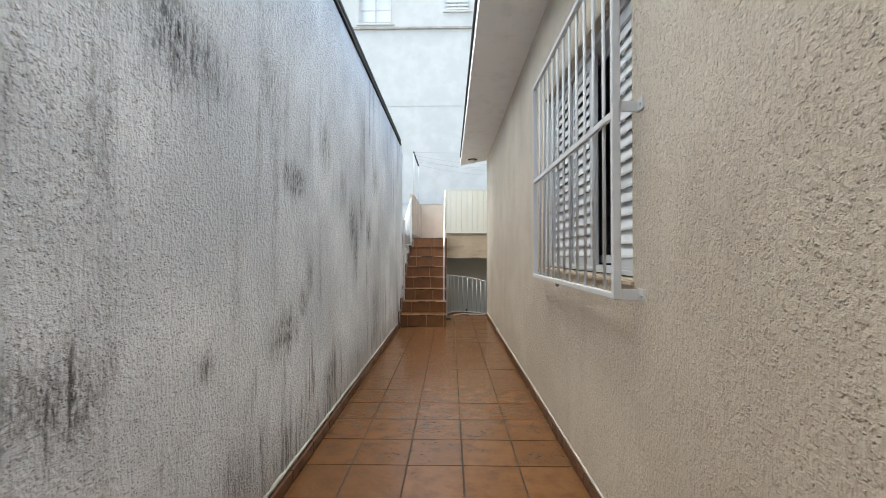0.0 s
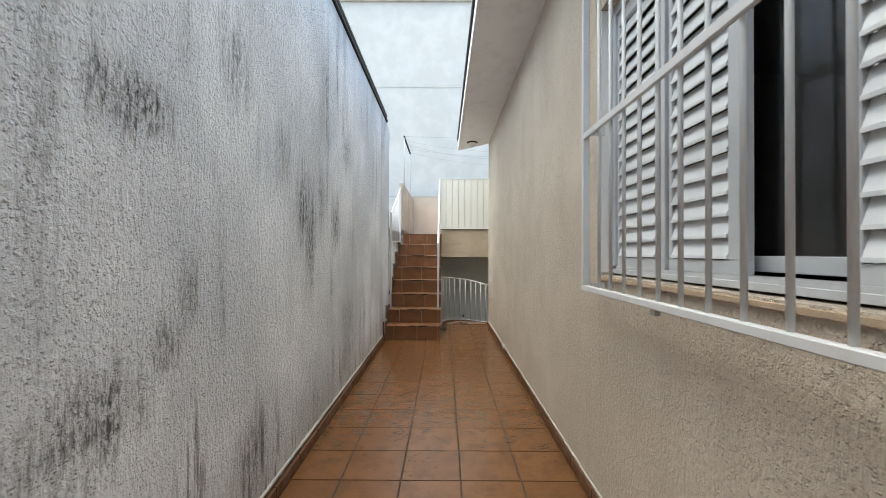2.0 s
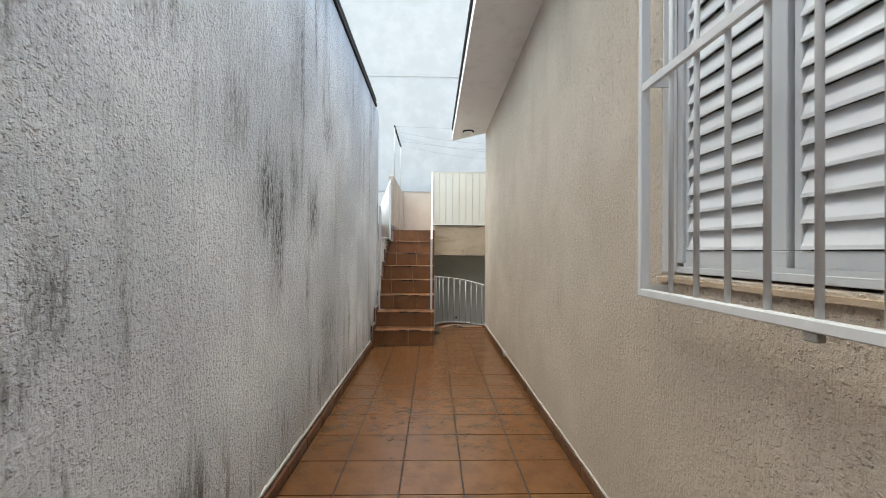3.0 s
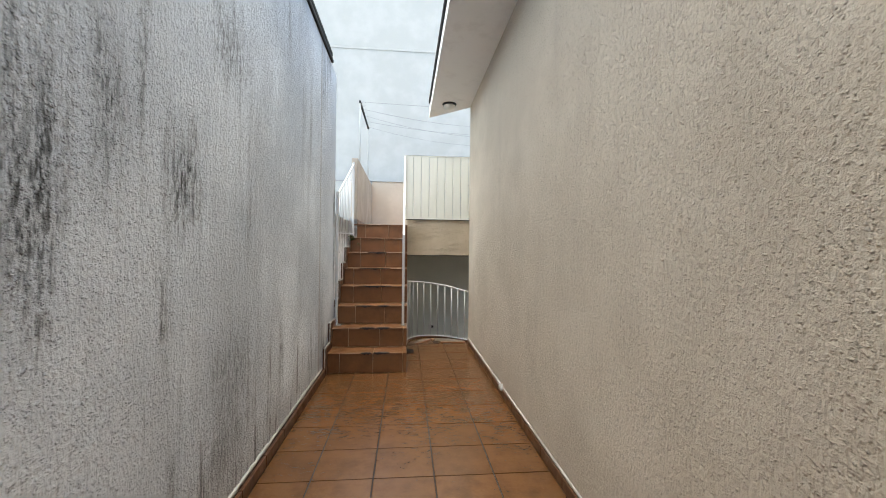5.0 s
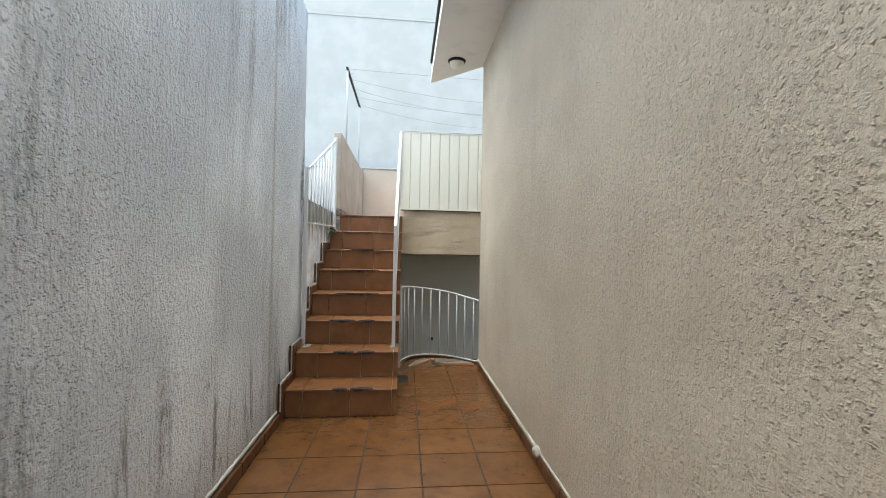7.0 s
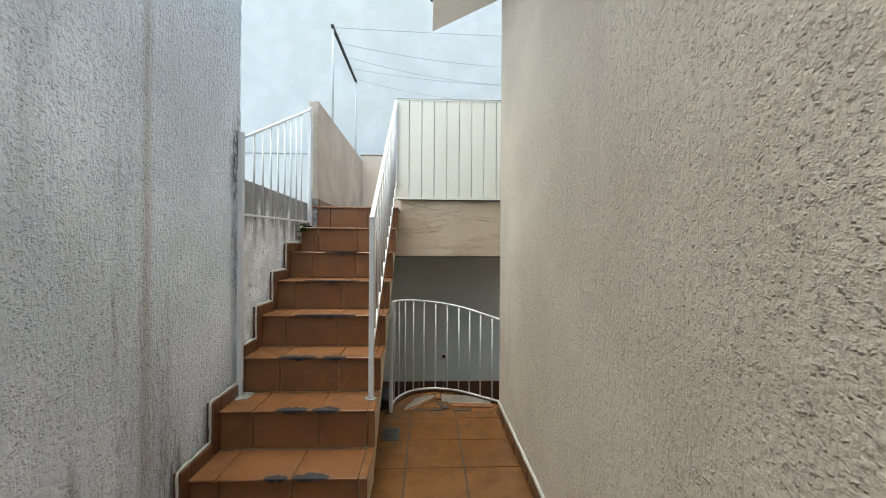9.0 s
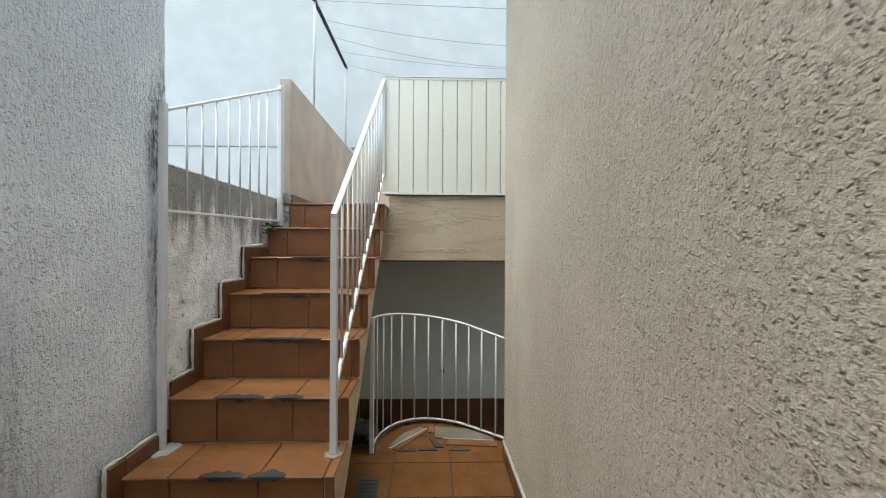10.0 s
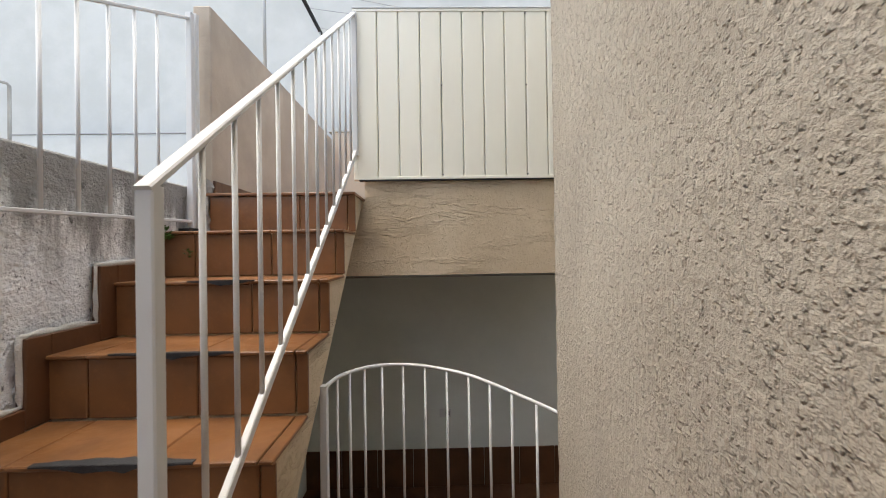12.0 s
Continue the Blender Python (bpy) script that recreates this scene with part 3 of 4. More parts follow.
# ---------------------------------------------------------------- rails
def sloping_rail():
    x = 0.13
    ya, yb = 7.535, Y_PANEL - 0.02
    sl = 0.762
    g = thing("stair_handrail", (x, ya, 2 * RISE), "white enamelled steel handrail on the open side of the stair", "handrail")
    top = lambda y: 1.428 + sl * (y - ya)
    low = lambda y: 0.655 + 0.745 * (y - ya)
    bm = bmesh.new()
    bar(bm, (x, ya, 2 * RISE - 0.004), (x, ya, top(ya) - 0.004), 0.029, 0.029, 0.003)
    part("post", bm, M_STEEL, g)
    bm = bmesh.new()
    bar(bm, (x, ya - 0.015, top(ya - 0.015)), (x, yb, top(yb)), 0.0285, 0.013, 0.003)
    part("top_rail", bm, M_STEEL, g)
    bm = bmesh.new()
    bar(bm, (x, ya + 0.018, low(ya + 0.018)), (x, yb, low(yb)), 0.018, 0.026, 0.003)
    part("bottom_rail", bm, M_STEEL, g)
    y = ya + 0.141
    while y < yb - 0.03:
        bm = bmesh.new()
        bar(bm, (x, y, low(y)), (x, y, top(y)), 0.0128, sides=10)
        part("baluster", bm, M_STEEL, g, smooth=True)
        y += 0.1265
    bm = bmesh.new()
    bar(bm, (x, yb, low(yb) - 0.02), (x, yb, top(yb)), 0.03, 0.03, 0.003)
    part("post", bm, M_STEEL, g)
    part("foot_plate", one_box((x - 0.02, ya - 0.02, 2 * RISE - 0.001), (x + 0.02, ya + 0.02, 2 * RISE + 0.003), 0.002), M_CEMENT, g)


def side_gate():
    x, ya, yb = -0.617, 7.58, 8.89
    g = thing("side_railing", (x, ya, 2 * RISE), "white enamelled steel railing with a rising top above the low wall", "railing")
    top = lambda y: 1.868 + (2.485 - 1.868) * (y - ya) / (yb - ya)
    low = lambda y: 1.436 + 0.045 * (y - ya) / (yb - ya)
    bm = bmesh.new()
    bar(bm, (x, ya, 2 * RISE - 0.004), (x, ya, 1.90), 0.028, 0.028, 0.003)
    part("post", bm, M_STEEL, g)
    bm = bmesh.new()
    bar(bm, (x, yb, 1.45), (x, yb, 2.51), 0.03, 0.03, 0.003)
    part("post", bm, M_STEEL, g)
    bm = bmesh.new()
    bar(bm, (x, yb + 0.045, 1.45), (x, yb + 0.045, 2.53), 0.025, 0.025, 0.003)
    part("wall_post", bm, M_STEEL, g)
    for f in (top, low):
        bm = bmesh.new()
        bar(bm, (x, ya, f(ya)), (x, yb, f(yb)), 0.018, 0.013, 0.002)
        part("rail", bm, M_STEEL, g)
    for k in range(8):
        y = 7.745 + 0.13 * k
        bm = bmesh.new()
        bar(bm, (x, y, low(y)), (x, y, top(y)), 0.0128, sides=10)
        part("baluster", bm, M_STEEL, g, smooth=True)


BOW = [(0.173, 8.33), (0.197, 8.52), (0.311, 8.704), (0.50, 8.773), (0.72, 8.715), (0.90, 8.58), (1.06, 8.45)]


def arc_points(n):
    """Plan of the bowed railing: a smooth line through a few points, from the stair to the house."""
    ext = [BOW[0]] + BOW + [BOW[-1]]
    pts = []
    for k in range(n):
        u = k / (n - 1) * (len(BOW) - 1)
        i = min(int(u), len(BOW) - 2)
        f = u - i
        p0, p1, p2, p3 = (Vector(ext[i + q]) for q in range(4))
        v = 0.5 * (2 * p1 + (p2 - p0) * f + (2 * p0 - 5 * p1 + 4 * p2 - p3) * f * f + (3 * p1 - p0 - 3 * p2 + p3) * f ** 3)
        pts.append((v.x, v.y))
    return pts


def bowed_railing():
    pts = arc_points(40)
    g = thing("bowed_railing", (pts[0][0], pts[0][1], 0.0), "white enamelled steel railing bowed around the rounded floor edge", "railing")
    zt = lambda s: 0.836 - 0.05 * s - 0.118 * s * s
    for nm, f, w in (("top_rail", zt, 0.016), ("bottom_rail", lambda s: 0.034 - 0.018 * s, 0.015)):
        bm = bmesh.new()
        tube(bm, [(x, y, f(k / 39)) for k, (x, y) in enumerate(pts)], w, w, 8)
        part(nm, bm, M_STEEL, g, smooth=True)
    bm = bmesh.new()
    bar(bm, (pts[0][0], pts[0][1], -0.004), (pts[0][0], pts[0][1], 0.846), 0.027, 0.027, 0.003)
    part("post", bm, M_STEEL, g)
    fine = arc_points(400)
    run, last = -0.05, fine[0]
    for q, p in enumerate(fine):
        run += math.dist(p, last)
        last = p
        if run > 0.089 + 0.022 * q / 399 and p[0] < 1.03:
            run = 0.0
            s = q / 399
            bm = bmesh.new()
            bar(bm, (p[0], p[1], 0.034 - 0.018 * s), (p[0], p[1], zt(s)), 0.0118, sides=10)
            part("baluster", bm, M_STEEL, g, smooth=True)


sloping_rail()
side_gate()
bowed_railing()

# rounded floor edge under the bowed railing
pts = arc_points(30)
bm = bmesh.new()
prism(bm, [(0.10, 8.27)] + [(x - 0.01, y + 0.045) for x, y in pts] + [(1.2, 8.29)], -0.15, -0.008, 2)
structure("floor_lip", bm, M_TILE, "cracked cement edge of the rounded floor", "floor")


# ---------------------------------------------------------------- ribbed sheet panel
def sheet_panel():
    x0, x1, z0, z1 = 0.118, 2.0, 1.735, 2.725
    g = thing("sheet_panel", (x0, Y_PANEL, z0), "cream enamelled steel sheet screen with vertical ribs", "screen panel")
    bm = bmesh.new()
    for z in (z0 + 0.008, z1 - 0.008):
        bar(bm, (x0, Y_PANEL, z), (x1, Y_PANEL, z), 0.03, 0.018, 0.002)
    bar(bm, (x0 + 0.012, Y_PANEL, z0), (x0 + 0.012, Y_PANEL, z1), 0.024, 0.024, 0.002)
    part("frame", bm, M_PANEL, g)
    me = None
    k = 0
    pitch = 0.1235
    while x0 + 0.020 + k * pitch < x1 - pitch:
        if me is None:
            bm = bmesh.new()
            prism(bm, [(0.0, 0.006), (0.006, 0.0), (pitch - 0.010, 0.0), (pitch - 0.004, 0.006), (pitch - 0.004, 0.018), (0.0, 0.018)], 0, z1 - z0 - 0.034, 2)
            me = mesh_of("panel_strip", bm, M_PANEL)
        o = new("panel_strip", me)
        o.parent = g
        o.location = (0.020 + k * pitch, -0.012, 0.017)
        k += 1
    for k in (4, 8):
        for z in (z0 + 0.025, (z0 + z1) / 2 + 0.05, z1 - 0.025):
            bm = bmesh.new()
            bmesh.ops.create_icosphere(bm, subdivisions=1, radius=0.006, matrix=Matrix.Translation((x0 + 0.018 + k * pitch, Y_PANEL - 0.011, z)))
            part("rivet", bm, M_CEMENT, g)
    # black strip stands in for the shadow line below the sheet
    part("foot_strip", one_box((x0 + 0.03, Y_PANEL - 0.019, 1.7272), (x1, Y_PANEL + 0.016, z0 - 0.001)), M_DARK, g, "black strip painted in as the shadow gap under the sheet")
    part("cap_strip", one_box((x0, Y_PANEL - 0.018, z1 + 0.001), (x1, Y_PANEL + 0.018, z1 + 0.010), 0.002), M_ALU, g, "grey metal cap strip")
    part("backing", one_box((x0 + 0.024, Y_PANEL + 0.012, z0 + 0.02), (x1, Y_PANEL + 0.02, z1 - 0.02)), M_ALU, g)


sheet_panel()


# ---------------------------------------------------------------- washing lines
def washing_line():
    xa, ya, yb, zt = -0.638, 9.82, 11.26, 3.74
    g = thing("washing_line", (xa, ya, 2.62), "washing line frame of thin pipes with slack wires", "washing line")
    for y in (ya, yb):
        bm = bmesh.new()
        bar(bm, (xa, y, 2.60), (xa, y, zt), 0.026, sides=10)
        part("pole", bm, M_WHITE_WALL, g, "white painted pole", True)
    bm = bmesh.new()
    bar(bm, (xa, ya - 0.05, zt), (xa, yb + 0.05, zt), 0.03, 0.03, 0.003)
    part("crossbar", bm, M_DARK, g, "dark iron crossbar")
    for k, sag in enumerate((0.02, 0.22, 0.30, 0.16, 0.28)):
        y = ya + 0.03 + (yb - ya - 0.06) * k / 4
        pts = [(xa + 4.6 * s, y, zt + 0.02 - sag * 4 * s * (1 - s) - 0.06 * s) for s in [q / 16 for q in range(17)]]
        bm = bmesh.new()
        tube(bm, pts, 0.006, 0.006, 5)
        part("wire", bm, M_WIRE, g)
    bm = bmesh.new()
    tube(bm, [(xa + 0.06 + 0.035 * math.cos(a), ya + 0.02, zt - 0.02 + 0.035 * math.sin(a)) for a in [q * math.pi / 8 for q in range(15)]], 0.005, 0.005, 5)
    part("wire_loop", bm, M_WIRE, g)
    bm = bmesh.new()
    bar(bm, (xa + 4.6, ya - 0.1, -1.21), (xa + 4.6, ya - 0.1, zt), 0.03, sides=8)
    bar(bm, (xa + 4.6, ya - 0.1, zt - 0.02), (xa + 4.6, yb + 0.1, zt - 0.02), 0.03, sides=8)
    part("far_frame", bm, M_WHITE_WALL, g)


washing_line()

# socket in the wall under the terrace
sock = thing("wall_socket", (0.675, 10.68, -0.21), "small black wall socket under the terrace", "socket")
part("plate", one_box((0.60, 10.672, -0.25), (0.71, 10.681, -0.17), 0.002), M_STEEL, sock)
part("outlet", one_box((0.657, 10.664, -0.232), (0.693, 10.673, -0.188), 0.002), M_BLACK, sock)

# ---------------------------------------------------------------- tiles, last
PIECES = {}


def tile(parent, name, mat, lo, hi, chamfer=0.003):
    """One chamfered tile; alike tiles share their mesh."""
    size = tuple(round(b - a, 3) for a, b in zip(lo, hi))
    key = (size, mat.name)
    if key not in PIECES:
        PIECES[key] = mesh_of(name, one_box(tuple(-s / 2 for s in size), tuple(s / 2 for s in size), min(chamfer, min(size) * 0.4)), mat)
    o = new(name, PIECES[key])
    o.parent = parent
    o.location = Vector([(a + b) / 2 for a, b in zip(lo, hi)]) - Vector(parent.location)
    o.rotation_euler = (random.gauss(0, 0.0008), random.gauss(0, 0.0008), random.gauss(0, 0.001))
    return o


T, JOINT = 0.335, 0.0078
xs = sorted({XL + 0.03, XR - 0.012, *[-0.344 + T * k for k in range(4)]})
row0, ROW = 2.55, 0.333
for r in range(-16, 18):
    ya, yb = row0 + ROW * r, row0 + ROW * (r + 1)
    ya, yb = max(ya, Y0 + 0.01), min(yb, 8.345)
    if yb - ya < 0.03:
        continue
    for xa, xb in zip(xs, xs[1:]):
        if xa < SX1 - 0.02 and ya > N1 + 0.02 and xb < SX1 + 0.05:
            continue
        tile(floor, "tile", M_TILE, (xa + JOINT / 2, ya + JOINT / 2, -0.0085), (xb - JOINT / 2, yb - JOINT / 2, random.uniform(-0.0003, 0.0003)), 0.0006)

# step tiles: one full and one part tile each side of the joint
stair = bpy.data.objects["stair_body"]
for k in range(STEPS):
    y, z = N1 + TREAD * k, RISE * k
    off = [0.0, 0.05, 0.09, 0.03, 0.0, 0.05, 0.02, 0.06][k]
    left = SX0 if k < STEPS - 1 else -0.563
    cuts = [left, SX0 + 0.12 + off, SX0 + 0.12 + off + T, SX1 - 0.04, SX1]
    for a, b in zip(cuts, cuts[1:]):
        tile(stair, "riser_tile", M_STEP, (a + 0.002, y, z + 0.004), (b - 0.002, y + 0.013, z + RISE - 0.014))
        if k < STEPS - 1:
            tile(stair, "tread_tile", M_STEP, (a + 0.002, y - 0.012, z + RISE - 0.013), (b - 0.002, y + TREAD - 0.002, z + RISE))
    if k == STEPS - 1:
        tile(stair, "tread_tile", M_STEP, (SX0, y - 0.012, z + RISE - 0.013), (SX1, y + 0.03, z + RISE + 0.002))

# dado tiles of the lower level
dado = bpy.data.objects["wall_under"]
for k in range(12):
    x = -0.66 + 0.335 * k
    tile(dado, "dado_tile", M_SKIRT, (x + 0.002, 10.668, -0.898), (x + 0.333, 10.6805, -0.545))


# ---------------------------------------------------------------- skirtings and filler beads
def bead(name, pts, r, label, seed, out=(1, 0, 0), rough=1.0, mat=M_BEAD):
    """An uneven smear of filler along a line."""
    rng = random.Random(seed)
    fine = []
    for a, b in zip(pts, pts[1:]):
        a, b = Vector(a), Vector(b)
        n = max(1, int((b - a).length / 0.028))
        fine += [a.lerp(b, k / n) for k in range(n)]
    fine.append(Vector(pts[-1]))
    o = Vector(out)
    bm = bmesh.new()
    rings = []
    for k, p in enumerate(fine):
        d = (fine[min(k + 1, len(fine) - 1)] - fine[max(k - 1, 0)]).normalized()
        u = o.cross(d).normalized()
        w = r * (1 + rough * rng.uniform(-0.6, 0.7))
        t = r * rng.uniform(0.25, 0.6)
        q = p + u * rng.uniform(-0.25, 0.25) * r * rough
        rings.append([bm.verts.new(q + u * a + o * c) for a, c in ((-w, -0.004), (-w * 0.8, t * 0.7), (0, t), (w * 0.75, t * 0.6), (w, -0.004))])
    for r0, r1 in zip(rings, rings[1:]):
        for q in range(4):
            bm.faces.new((r0[q], r0[q + 1], r1[q + 1], r1[q]))
    ob = structure(name, bm, mat, label, "filler", True)
    return ob


base_l = structure("baseboard_west", one_box((XL - 0.002, Y0, -0.006), (XL + 0.016, N1 - 0.02, 0.06)), M_GROUT, "dark terracotta skirting tiles along the boundary wall", "skirting")
base_r = structure("baseboard_east", one_box((XR - 0.004, Y0, -0.006), (XR + 0.002, Y_END_R, 0.06)), M_GROUT, "dark terracotta skirting tiles along the house wall", "skirting")
y = Y0
while y < Y_END_R:
    if y < N1 - 0.08:
        tile(base_l, "skirting_tile", M_SKIRT, (XL + 0.012, y + 0.002, -0.002), (XL + 0.030, min(y + 0.333, N1 - 0.072), 0.066))
    tile(base_r, "skirting_tile", M_SKIRT, (XR - 0.015, y + 0.002, -0.002), (XR - 0.003, min(y + 0.333, Y_END_R), 0.064))
    y += 0.335
zig = []
for k in range(STEPS - 2):
    y, z = N1 + TREAD * k, RISE * k
    zt = z + RISE + 0.065
    if k != 2:
        tile(stair, "skirting_tile", M_SKIRT, (XL + 0.004, y - 0.070, z + 0.001), (SX0 + 0.004, y + 0.010, zt - 0.001))
    tile(stair, "skirting_tile", M_SKIRT, (XL + 0.004, y + 0.011, z + RISE - 0.012), (SX0 + 0.004, y + TREAD - (0.001 if k == 1 else 0.071 if k < STEPS - 3 else 0.0), zt))
    yb = y + 0.009 if k == 2 else y - 0.072
    zig += [(XS + 0.022, yb, z + (0.075 if k == 0 else 0.07)), (XS + 0.022, yb, zt + 0.004)]
bead("filler_west", [(XL + 0.004, Y0, 0.078), (XL + 0.004, N1 - 0.075, 0.077)], 0.0105, "rough pale cement bead above the skirting", 3)
bead("filler_east", [(XR - 0.004, Y0, 0.075), (XR - 0.004, Y_END_R, 0.075)], 0.009, "pale filler bead above the skirting", 5, (-1, 0, 0), 0.25)
bead("filler_east_end", [(XR - 0.006, 6.42, 0.078), (XR - 0.006, Y_END_R, 0.078)], 0.0155, "thick pale filler over a buried pipe above the skirting", 6, (-1, 0, 0), 0.3)
bead("wall_west_edge", [(XL - 0.003, Y_END_L - 0.006, 0.45), (XL - 0.003, Y_END_L - 0.006, Z_LEFT)], 0.012, "crumbling render at the end of the boundary wall", 8, (1, 0, 0), 1.0, M_LEFT)
bead("wall_east_edge", [(XR + 0.001, Y_END_R - 0.003, 0.09), (XR + 0.001, Y_END_R - 0.003, Z_SOFFIT - 0.01)], 0.007, "uneven render along the corner of the house", 9, (-1, 0, 0), 0.8, M_RIGHT)
bead("filler_stair", zig + [(XS + 0.022, N1 + TREAD * 6 - 0.03, RISE * 6 + 0.08)], 0.0085, "white filler edge along the stepped skirting", 7)
bm = bmesh.new()
bmesh.ops.create_icosphere(bm, subdivisions=3, radius=0.032, matrix=Matrix.Translation((XR - 0.008, 6.40, 0.075)) @ Matrix.Diagonal((0.8, 1.2, 1.0, 1)))
for v in bm.verts:
    v.co += Vector((1, 1, 1)) * 0.012 * noise.noise(v.co * 30)
structure("filler_lump", bm, M_BEAD, "pale lump of filler over a pipe stub", "filler", True)
structure("baseboard_landing", one_box((-0.567, 8.985, LAND), (-0.553, Y_BACK, LAND + 0.075), 0.003), M_SKIRT, "terracotta skirting on the landing", "skirting")
structure("coping_neighbour", one_box((-4.1, Y_BACK - 0.010, 2.68), (-0.66, Y_BACK + 0.15, 2.694), 0.003), M_WIRE, "thin grey cap of the neighbour's garden wall", "coping")


# worn patches along the step noses
def worn(x0, x1, k, depth, seed):
    rng = random.Random(seed)
    y, z = N1 + TREAD * (k - 1) - 0.0125, RISE * k
    n = 12
    front = [(x0 + (x1 - x0) * q / n, y) for q in range(n + 1)]
    back = [(x, y + depth * (0.45 + 0.55 * math.sin(math.pi * min(1, max(0, q / n)))) * rng.uniform(0.7, 1.1)) for q, (x, _) in enumerate(front)]
    bm = bmesh.new()
    prism(bm, front + back[::-1], z - 0.004, z + 0.0022, 2)
    part("worn_patch", bm, M_WORN, stair, "dark worn patch where the glaze has broken off")
    bm = bmesh.new()
    prism(bm, [(x, z - 0.016 * rng.uniform(0.4, 1.2) * math.sin(math.pi * q / n) - 0.001) for q, (x, _) in enumerate(front)] + [(x1, z + 0.001), (x0, z + 0.001)], y - 0.0018, y + 0.004, 1)
    part("worn_edge", bm, M_WORN, stair)


for x0, x1, k, d, seed in ((-0.29, -0.185, 1, 0.035, 1), (-0.16, 0.0, 1, 0.05, 2), (-0.335, -0.175, 2, 0.05, 3), (-0.15, -0.01, 2, 0.05, 4),
                           (-0.42, -0.20, 3, 0.045, 5), (-0.165, -0.03, 3, 0.04, 6), (-0.41, -0.02, 4, 0.042, 7), (-0.43, -0.04, 5, 0.016, 8), (-0.35, -0.1, 6, 0.012, 9)):
    worn(x0, x1, k, d, seed)


# cement smears round the feet of the rail posts
def smear(x, y, rx, ry, seed):
    rng = random.Random(seed)
    ring = []
    for q in range(16):
        a = 2 * math.pi * q / 16
        f = rng.uniform(0.7, 1.15)
        ring.append((min(max(x + rx * f * math.cos(a), SX0 + 0.001), SX1 - 0.004), y + ry * f * math.sin(a)))
    bm = bmesh.new()
    prism(bm, ring, 2 * RISE - 0.004, 2 * RISE + 0.0028, 2)
    part("cement_smear", bm, M_CEMENT, stair, "grey cement smear around a post foot")


smear(-0.595, 7.57, 0.055, 0.075, 21)
smear(0.13, 7.53, 0.036, 0.042, 22)
# broken plaster at the foot of the landing parapet
bm = bmesh.new()
box(bm, (-0.645, 8.925, RISE * 7 - 0.002), (-0.563, 8.99, 1.70))
bmesh.ops.subdivide_edges(bm, edges=bm.edges, cuts=7, use_grid_fill=True)
for v in bm.verts:
    v.co += Vector((noise.noise(v.co * 26), noise.noise(v.co * 26 + Vector((5, 0, 0))), noise.noise(v.co * 26 + Vector((0, 7, 0))))) * 0.014
    v.co += Vector((0, 1, 0)) * 0.03 * max(0.0, noise.noise(Vector((v.co.x * 14, 3, v.co.z * 14))))
structure("plaster_rubble", bm, M_LOW, "broken grey plaster at the foot of the parapet", "plaster")
# solid black block gives the shade of the gap at the railing foot
structure("rail_gap_shade", one_box((-0.66, 8.84, 1.415), (-0.60, 8.93, 1.446), 0.004), M_BLACK, "black block painted in as the shaded gap under the railing foot", "plaster")


# fragments on the rounded floor edge
def fragment(pts, z, mat, label):
    bm = bmesh.new()
    prism(bm, pts, -0.009, z, 2)
    part("floor_fragment", bm, mat, bpy.data.objects["floor_lip"], label)


fragment([(0.27, 8.41), (0.42, 8.56), (0.51, 8.665), (0.46, 8.69), (0.35, 8.60)], -0.001, M_DUST, "grey cement patch")
fragment([(0.27, 8.385), (0.285, 8.38), (0.52, 8.655), (0.51, 8.668)], 0.003, M_CHIP, "pale broken tile edge")
fragment([(0.30, 8.37), (0.335, 8.365), (0.50, 8.60), (0.515, 8.65), (0.45, 8.57)], 0.002, M_STEP, "broken terracotta tile")
fragment([(0.52, 8.61), (0.565, 8.60), (0.56, 8.70), (0.53, 8.70)], 0.000, M_STEP, "broken terracotta tile")
fragment([(0.57, 8.53), (0.95, 8.485), (0.98, 8.54), (0.80, 8.66), (0.57, 8.70)], -0.001, M_DUST, "grey cement patch")
fragment([(0.62, 8.505), (0.96, 8.468), (0.965, 8.482), (0.62, 8.522)], 0.003, M_CHIP, "pale broken tile edge")
fragment([(0.64, 8.43), (0.97, 8.40), (0.98, 8.46), (0.66, 8.50)], 0.002, M_STEP, "broken terracotta tile")
fragment([(0.46, 8.36), (0.585, 8.365), (0.575, 8.385), (0.48, 8.39)], -0.001, M_WORN, "dark cement patch")
fragment([(0.57, 8.40), (0.625, 8.40), (0.57, 8.50), (0.53, 8.53)], -0.001, M_WORN, "dark cement patch")
fragment([(0.335, 8.353), (0.45, 8.356), (0.44, 8.375), (0.35, 8.385)], -0.002, M_WORN, "dark cement patch")
fragment([(0.66, 8.36), (0.78, 8.355), (0.80, 8.375), (0.68, 8.39)], -0.002, M_WORN, "dark cement patch")
rim = bmesh.new()
arc = arc_points(60)
tube(rim, [(x, y + 0.03, 0.004) for x, y in arc], 0.045, 0.028, 8)
part("rim_tile", rim, M_SKIRT, bpy.data.objects["floor_lip"], "dark terracotta rim under the railing", True)

# drain beside the stair
drain = thing("floor_drain", (0.205, 7.96, 0.0), "black square floor drain beside the stair", "floor drain")
part("frame", one_box((0.150, 7.87, -0.006), (0.262, 8.05, 0.0035), 0.001), M_BLACK, drain)
for k in range(5):
    part("grate_bar", one_box((0.16, 7.885 + 0.034 * k, 0.0034), (0.252, 7.897 + 0.034 * k, 0.0065), 0.001), M_DARK, drain)

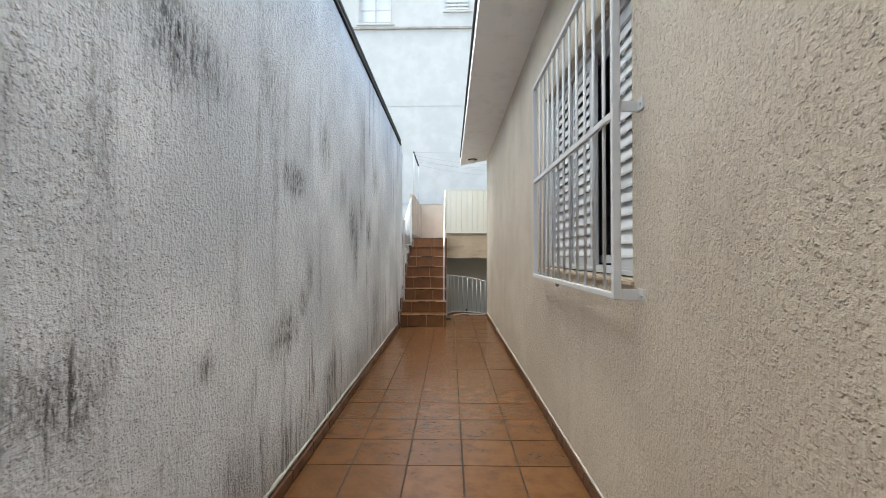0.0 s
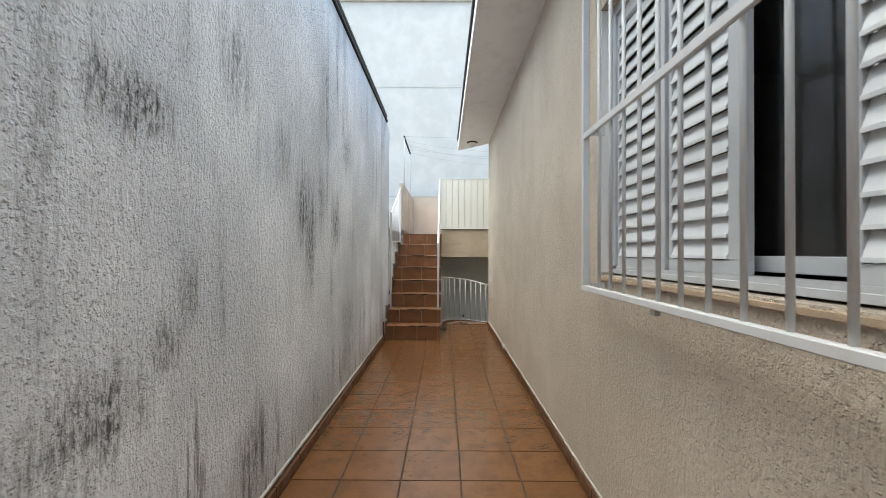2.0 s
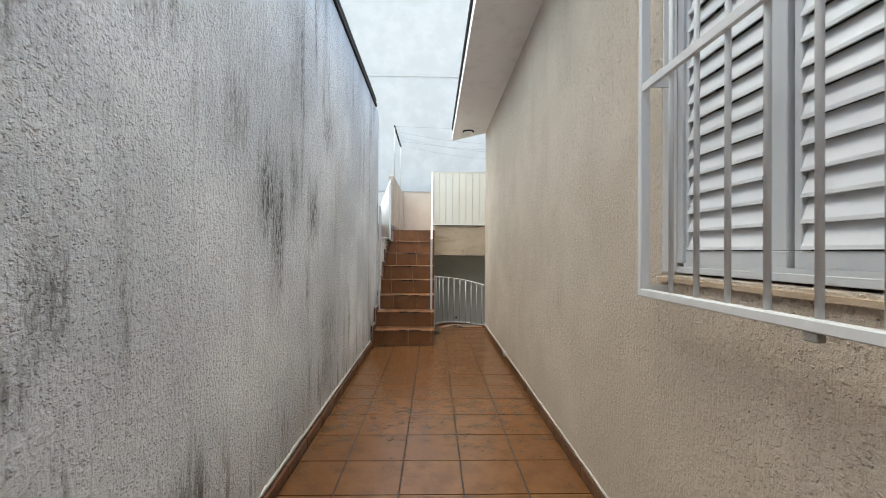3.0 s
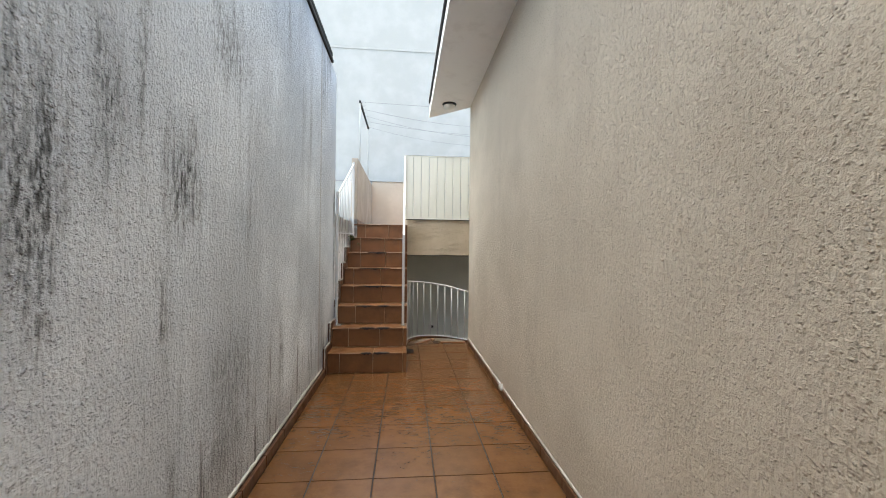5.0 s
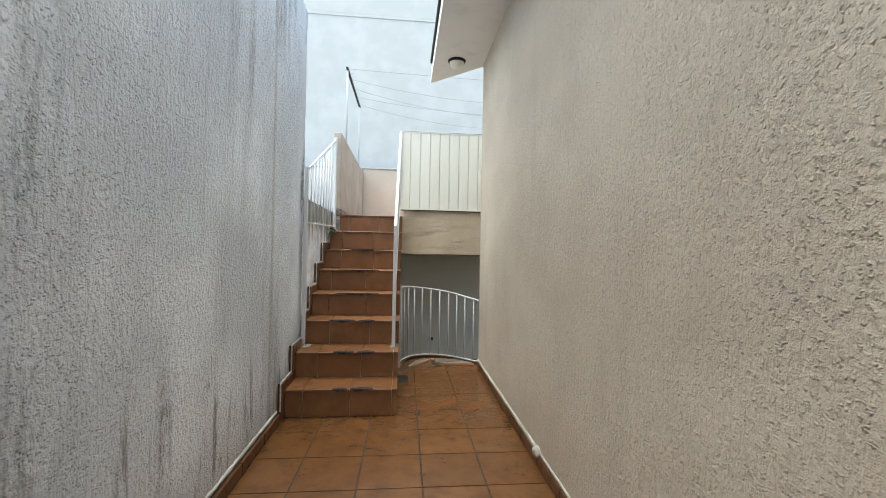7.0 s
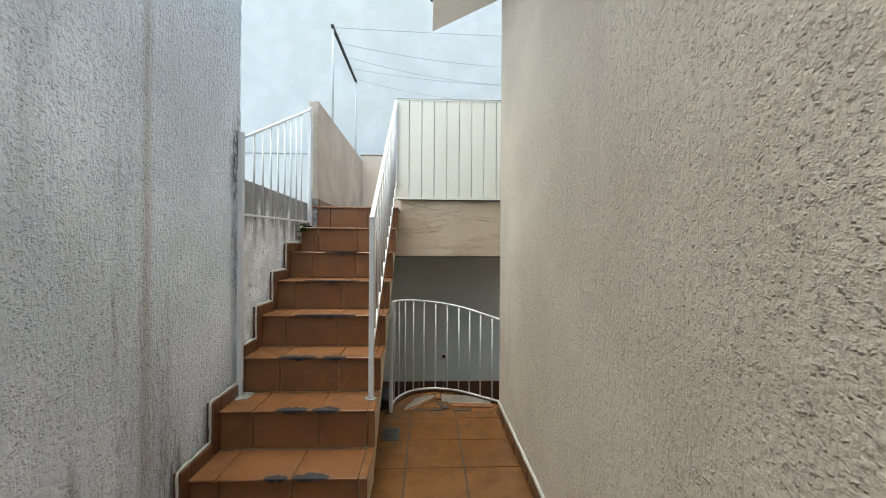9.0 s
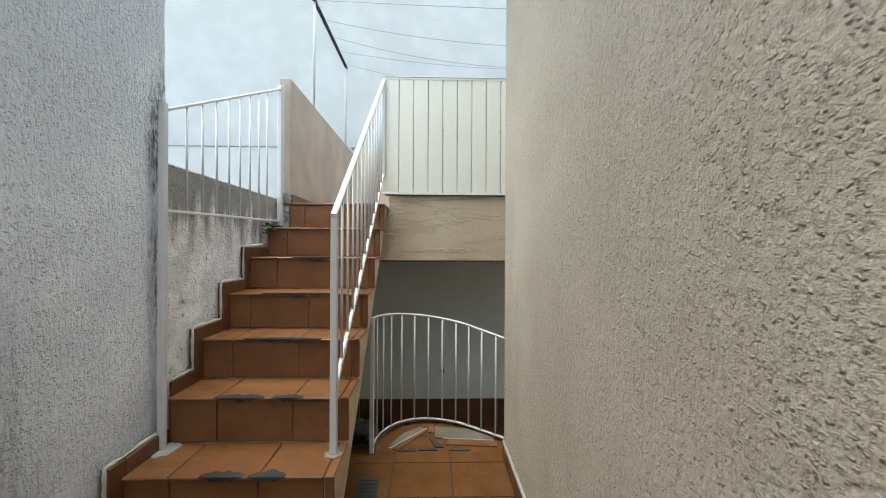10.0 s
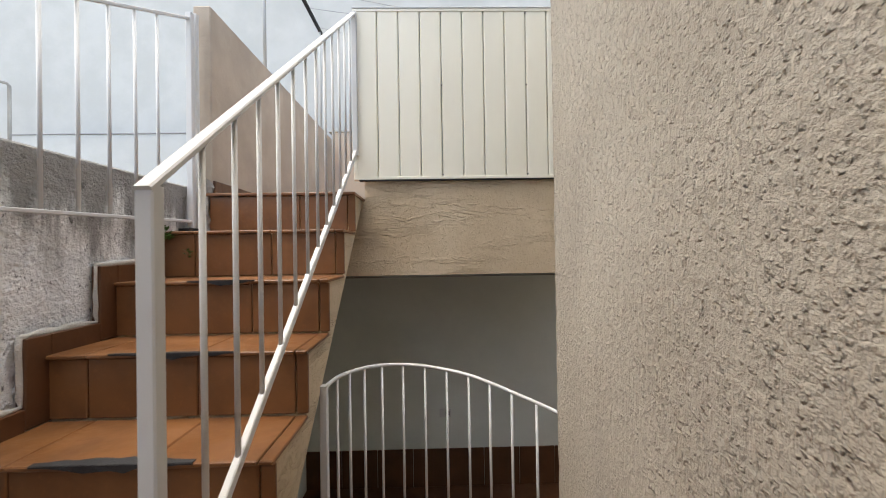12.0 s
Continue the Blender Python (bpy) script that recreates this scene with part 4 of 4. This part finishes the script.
# black plastic bag under the stair
bm = bmesh.new()
bmesh.ops.create_icosphere(bm, subdivisions=4, radius=1.0, matrix=Matrix.Translation((0.08, 8.50, 0.055)) @ Matrix.Diagonal((0.085, 0.10, 0.065, 1)))
for v in bm.verts:
    v.co += (v.co - Vector((0.08, 8.50, 0.05))) * 0.5 * noise.noise(v.co * 18) + Vector((0, 0, 0.01)) * noise.noise(v.co * 60)
    v.co.z = max(v.co.z, -0.006)
lone("plastic_bag", bm, M_BLACK, "crumpled black plastic bag under the stair", "bag", smooth=True)


# weeds in the joints
def weed(place, n, size, seed, label):
    rng = random.Random(seed)
    g = thing("weed", place, label, "weed", "weeds in the stair joints")
    for k in range(n):
        a, tilt = rng.uniform(0, 6.28), rng.uniform(0.2, 1.1)
        ln = size * rng.uniform(0.5, 1.1)
        root = Vector(place) + Vector((rng.uniform(-1, 1), rng.uniform(-0.3, 0.0), rng.uniform(-1, 1))) * size * 0.5
        d = Vector((math.cos(a) * math.cos(tilt), -abs(math.sin(a)) * math.cos(tilt), math.sin(tilt)))
        s = d.cross(Vector((0, 0, 1))).normalized() * ln * 0.28
        bm = bmesh.new()
        p = [root, root + d * ln * 0.5 + s, root + d * ln - Vector((0, 0, ln * 0.2)), root + d * ln * 0.5 - s]
        mid = root + d * ln * 0.5 + Vector((0, 0, ln * 0.08))
        vs = [bm.verts.new(q) for q in p]
        c = bm.verts.new(mid)
        for i in range(4):
            bm.faces.new((vs[i], vs[(i + 1) % 4], c))
        part("leaf", bm, M_LEAF, g)


weed((-0.605, N1 + TREAD * 6 - 0.015, RISE * 7 - 0.02), 26, 0.058, 11, "small green weed rooted beside the step")
weed((-0.50, N1 + TREAD * 6 - 0.006, RISE * 6 + 0.10), 10, 0.03, 12, "tiny green weed in a riser joint")

# pipe arch in the neighbour's yard
bm = bmesh.new()
ya = Y_BACK + 0.05
tube(bm, [(-4.53, ya, -1.21), (-4.53, ya, 3.25), (-4.50, ya, 3.28), (-4.35, ya, 3.32), (-4.20, ya, 3.28), (-4.17, ya, 3.25), (-4.17, ya, -1.21)], 0.042, 0.030, 8)
lone("pipe_arch", bm, M_CEMENT, "thin grey pipe arch standing in the neighbour's yard", "pipe frame", smooth=True)


# clothes rack standing behind the boundary wall
def clothes_rack():
    x0, x1, y0, y1, z = -2.3, -1.42, 7.9, 8.66, 2.49
    g = thing("clothes_rack", (x0, y0, -1.21), "white rounded clothes rack with thin wires", "clothes rack")
    r = 0.1
    ring = []
    for cx, cy, a0 in ((x1 - r, y1 - r, 0), (x0 + r, y1 - r, 90), (x0 + r, y0 + r, 180), (x1 - r, y0 + r, 270)):
        ring += [(cx + r * math.cos(radians(a0 + q * 15)), cy + r * math.sin(radians(a0 + q * 15)), z) for q in range(7)]
    bm = bmesh.new()
    tube(bm, ring + [ring[0]], 0.022, 0.022, 8)
    part("frame", bm, M_ALU, g, smooth=True)
    for k in range(8):
        x = x0 + 0.1 + (x1 - x0 - 0.2) * k / 7
        bm = bmesh.new()
        tube(bm, [(x, y0, z), (x, y1, z)], 0.005, 0.005, 5)
        part("wire", bm, M_WIRE, g)
    for x in (x0 + 0.05, x1 - 0.36):
        for y in (y0 + 0.02, y1 - 0.02):
            bm = bmesh.new()
            bar(bm, (x, y, -1.21), (x, y, z), 0.022, sides=8)
            part("leg", bm, M_STEEL, g, smooth=True)


clothes_rack()
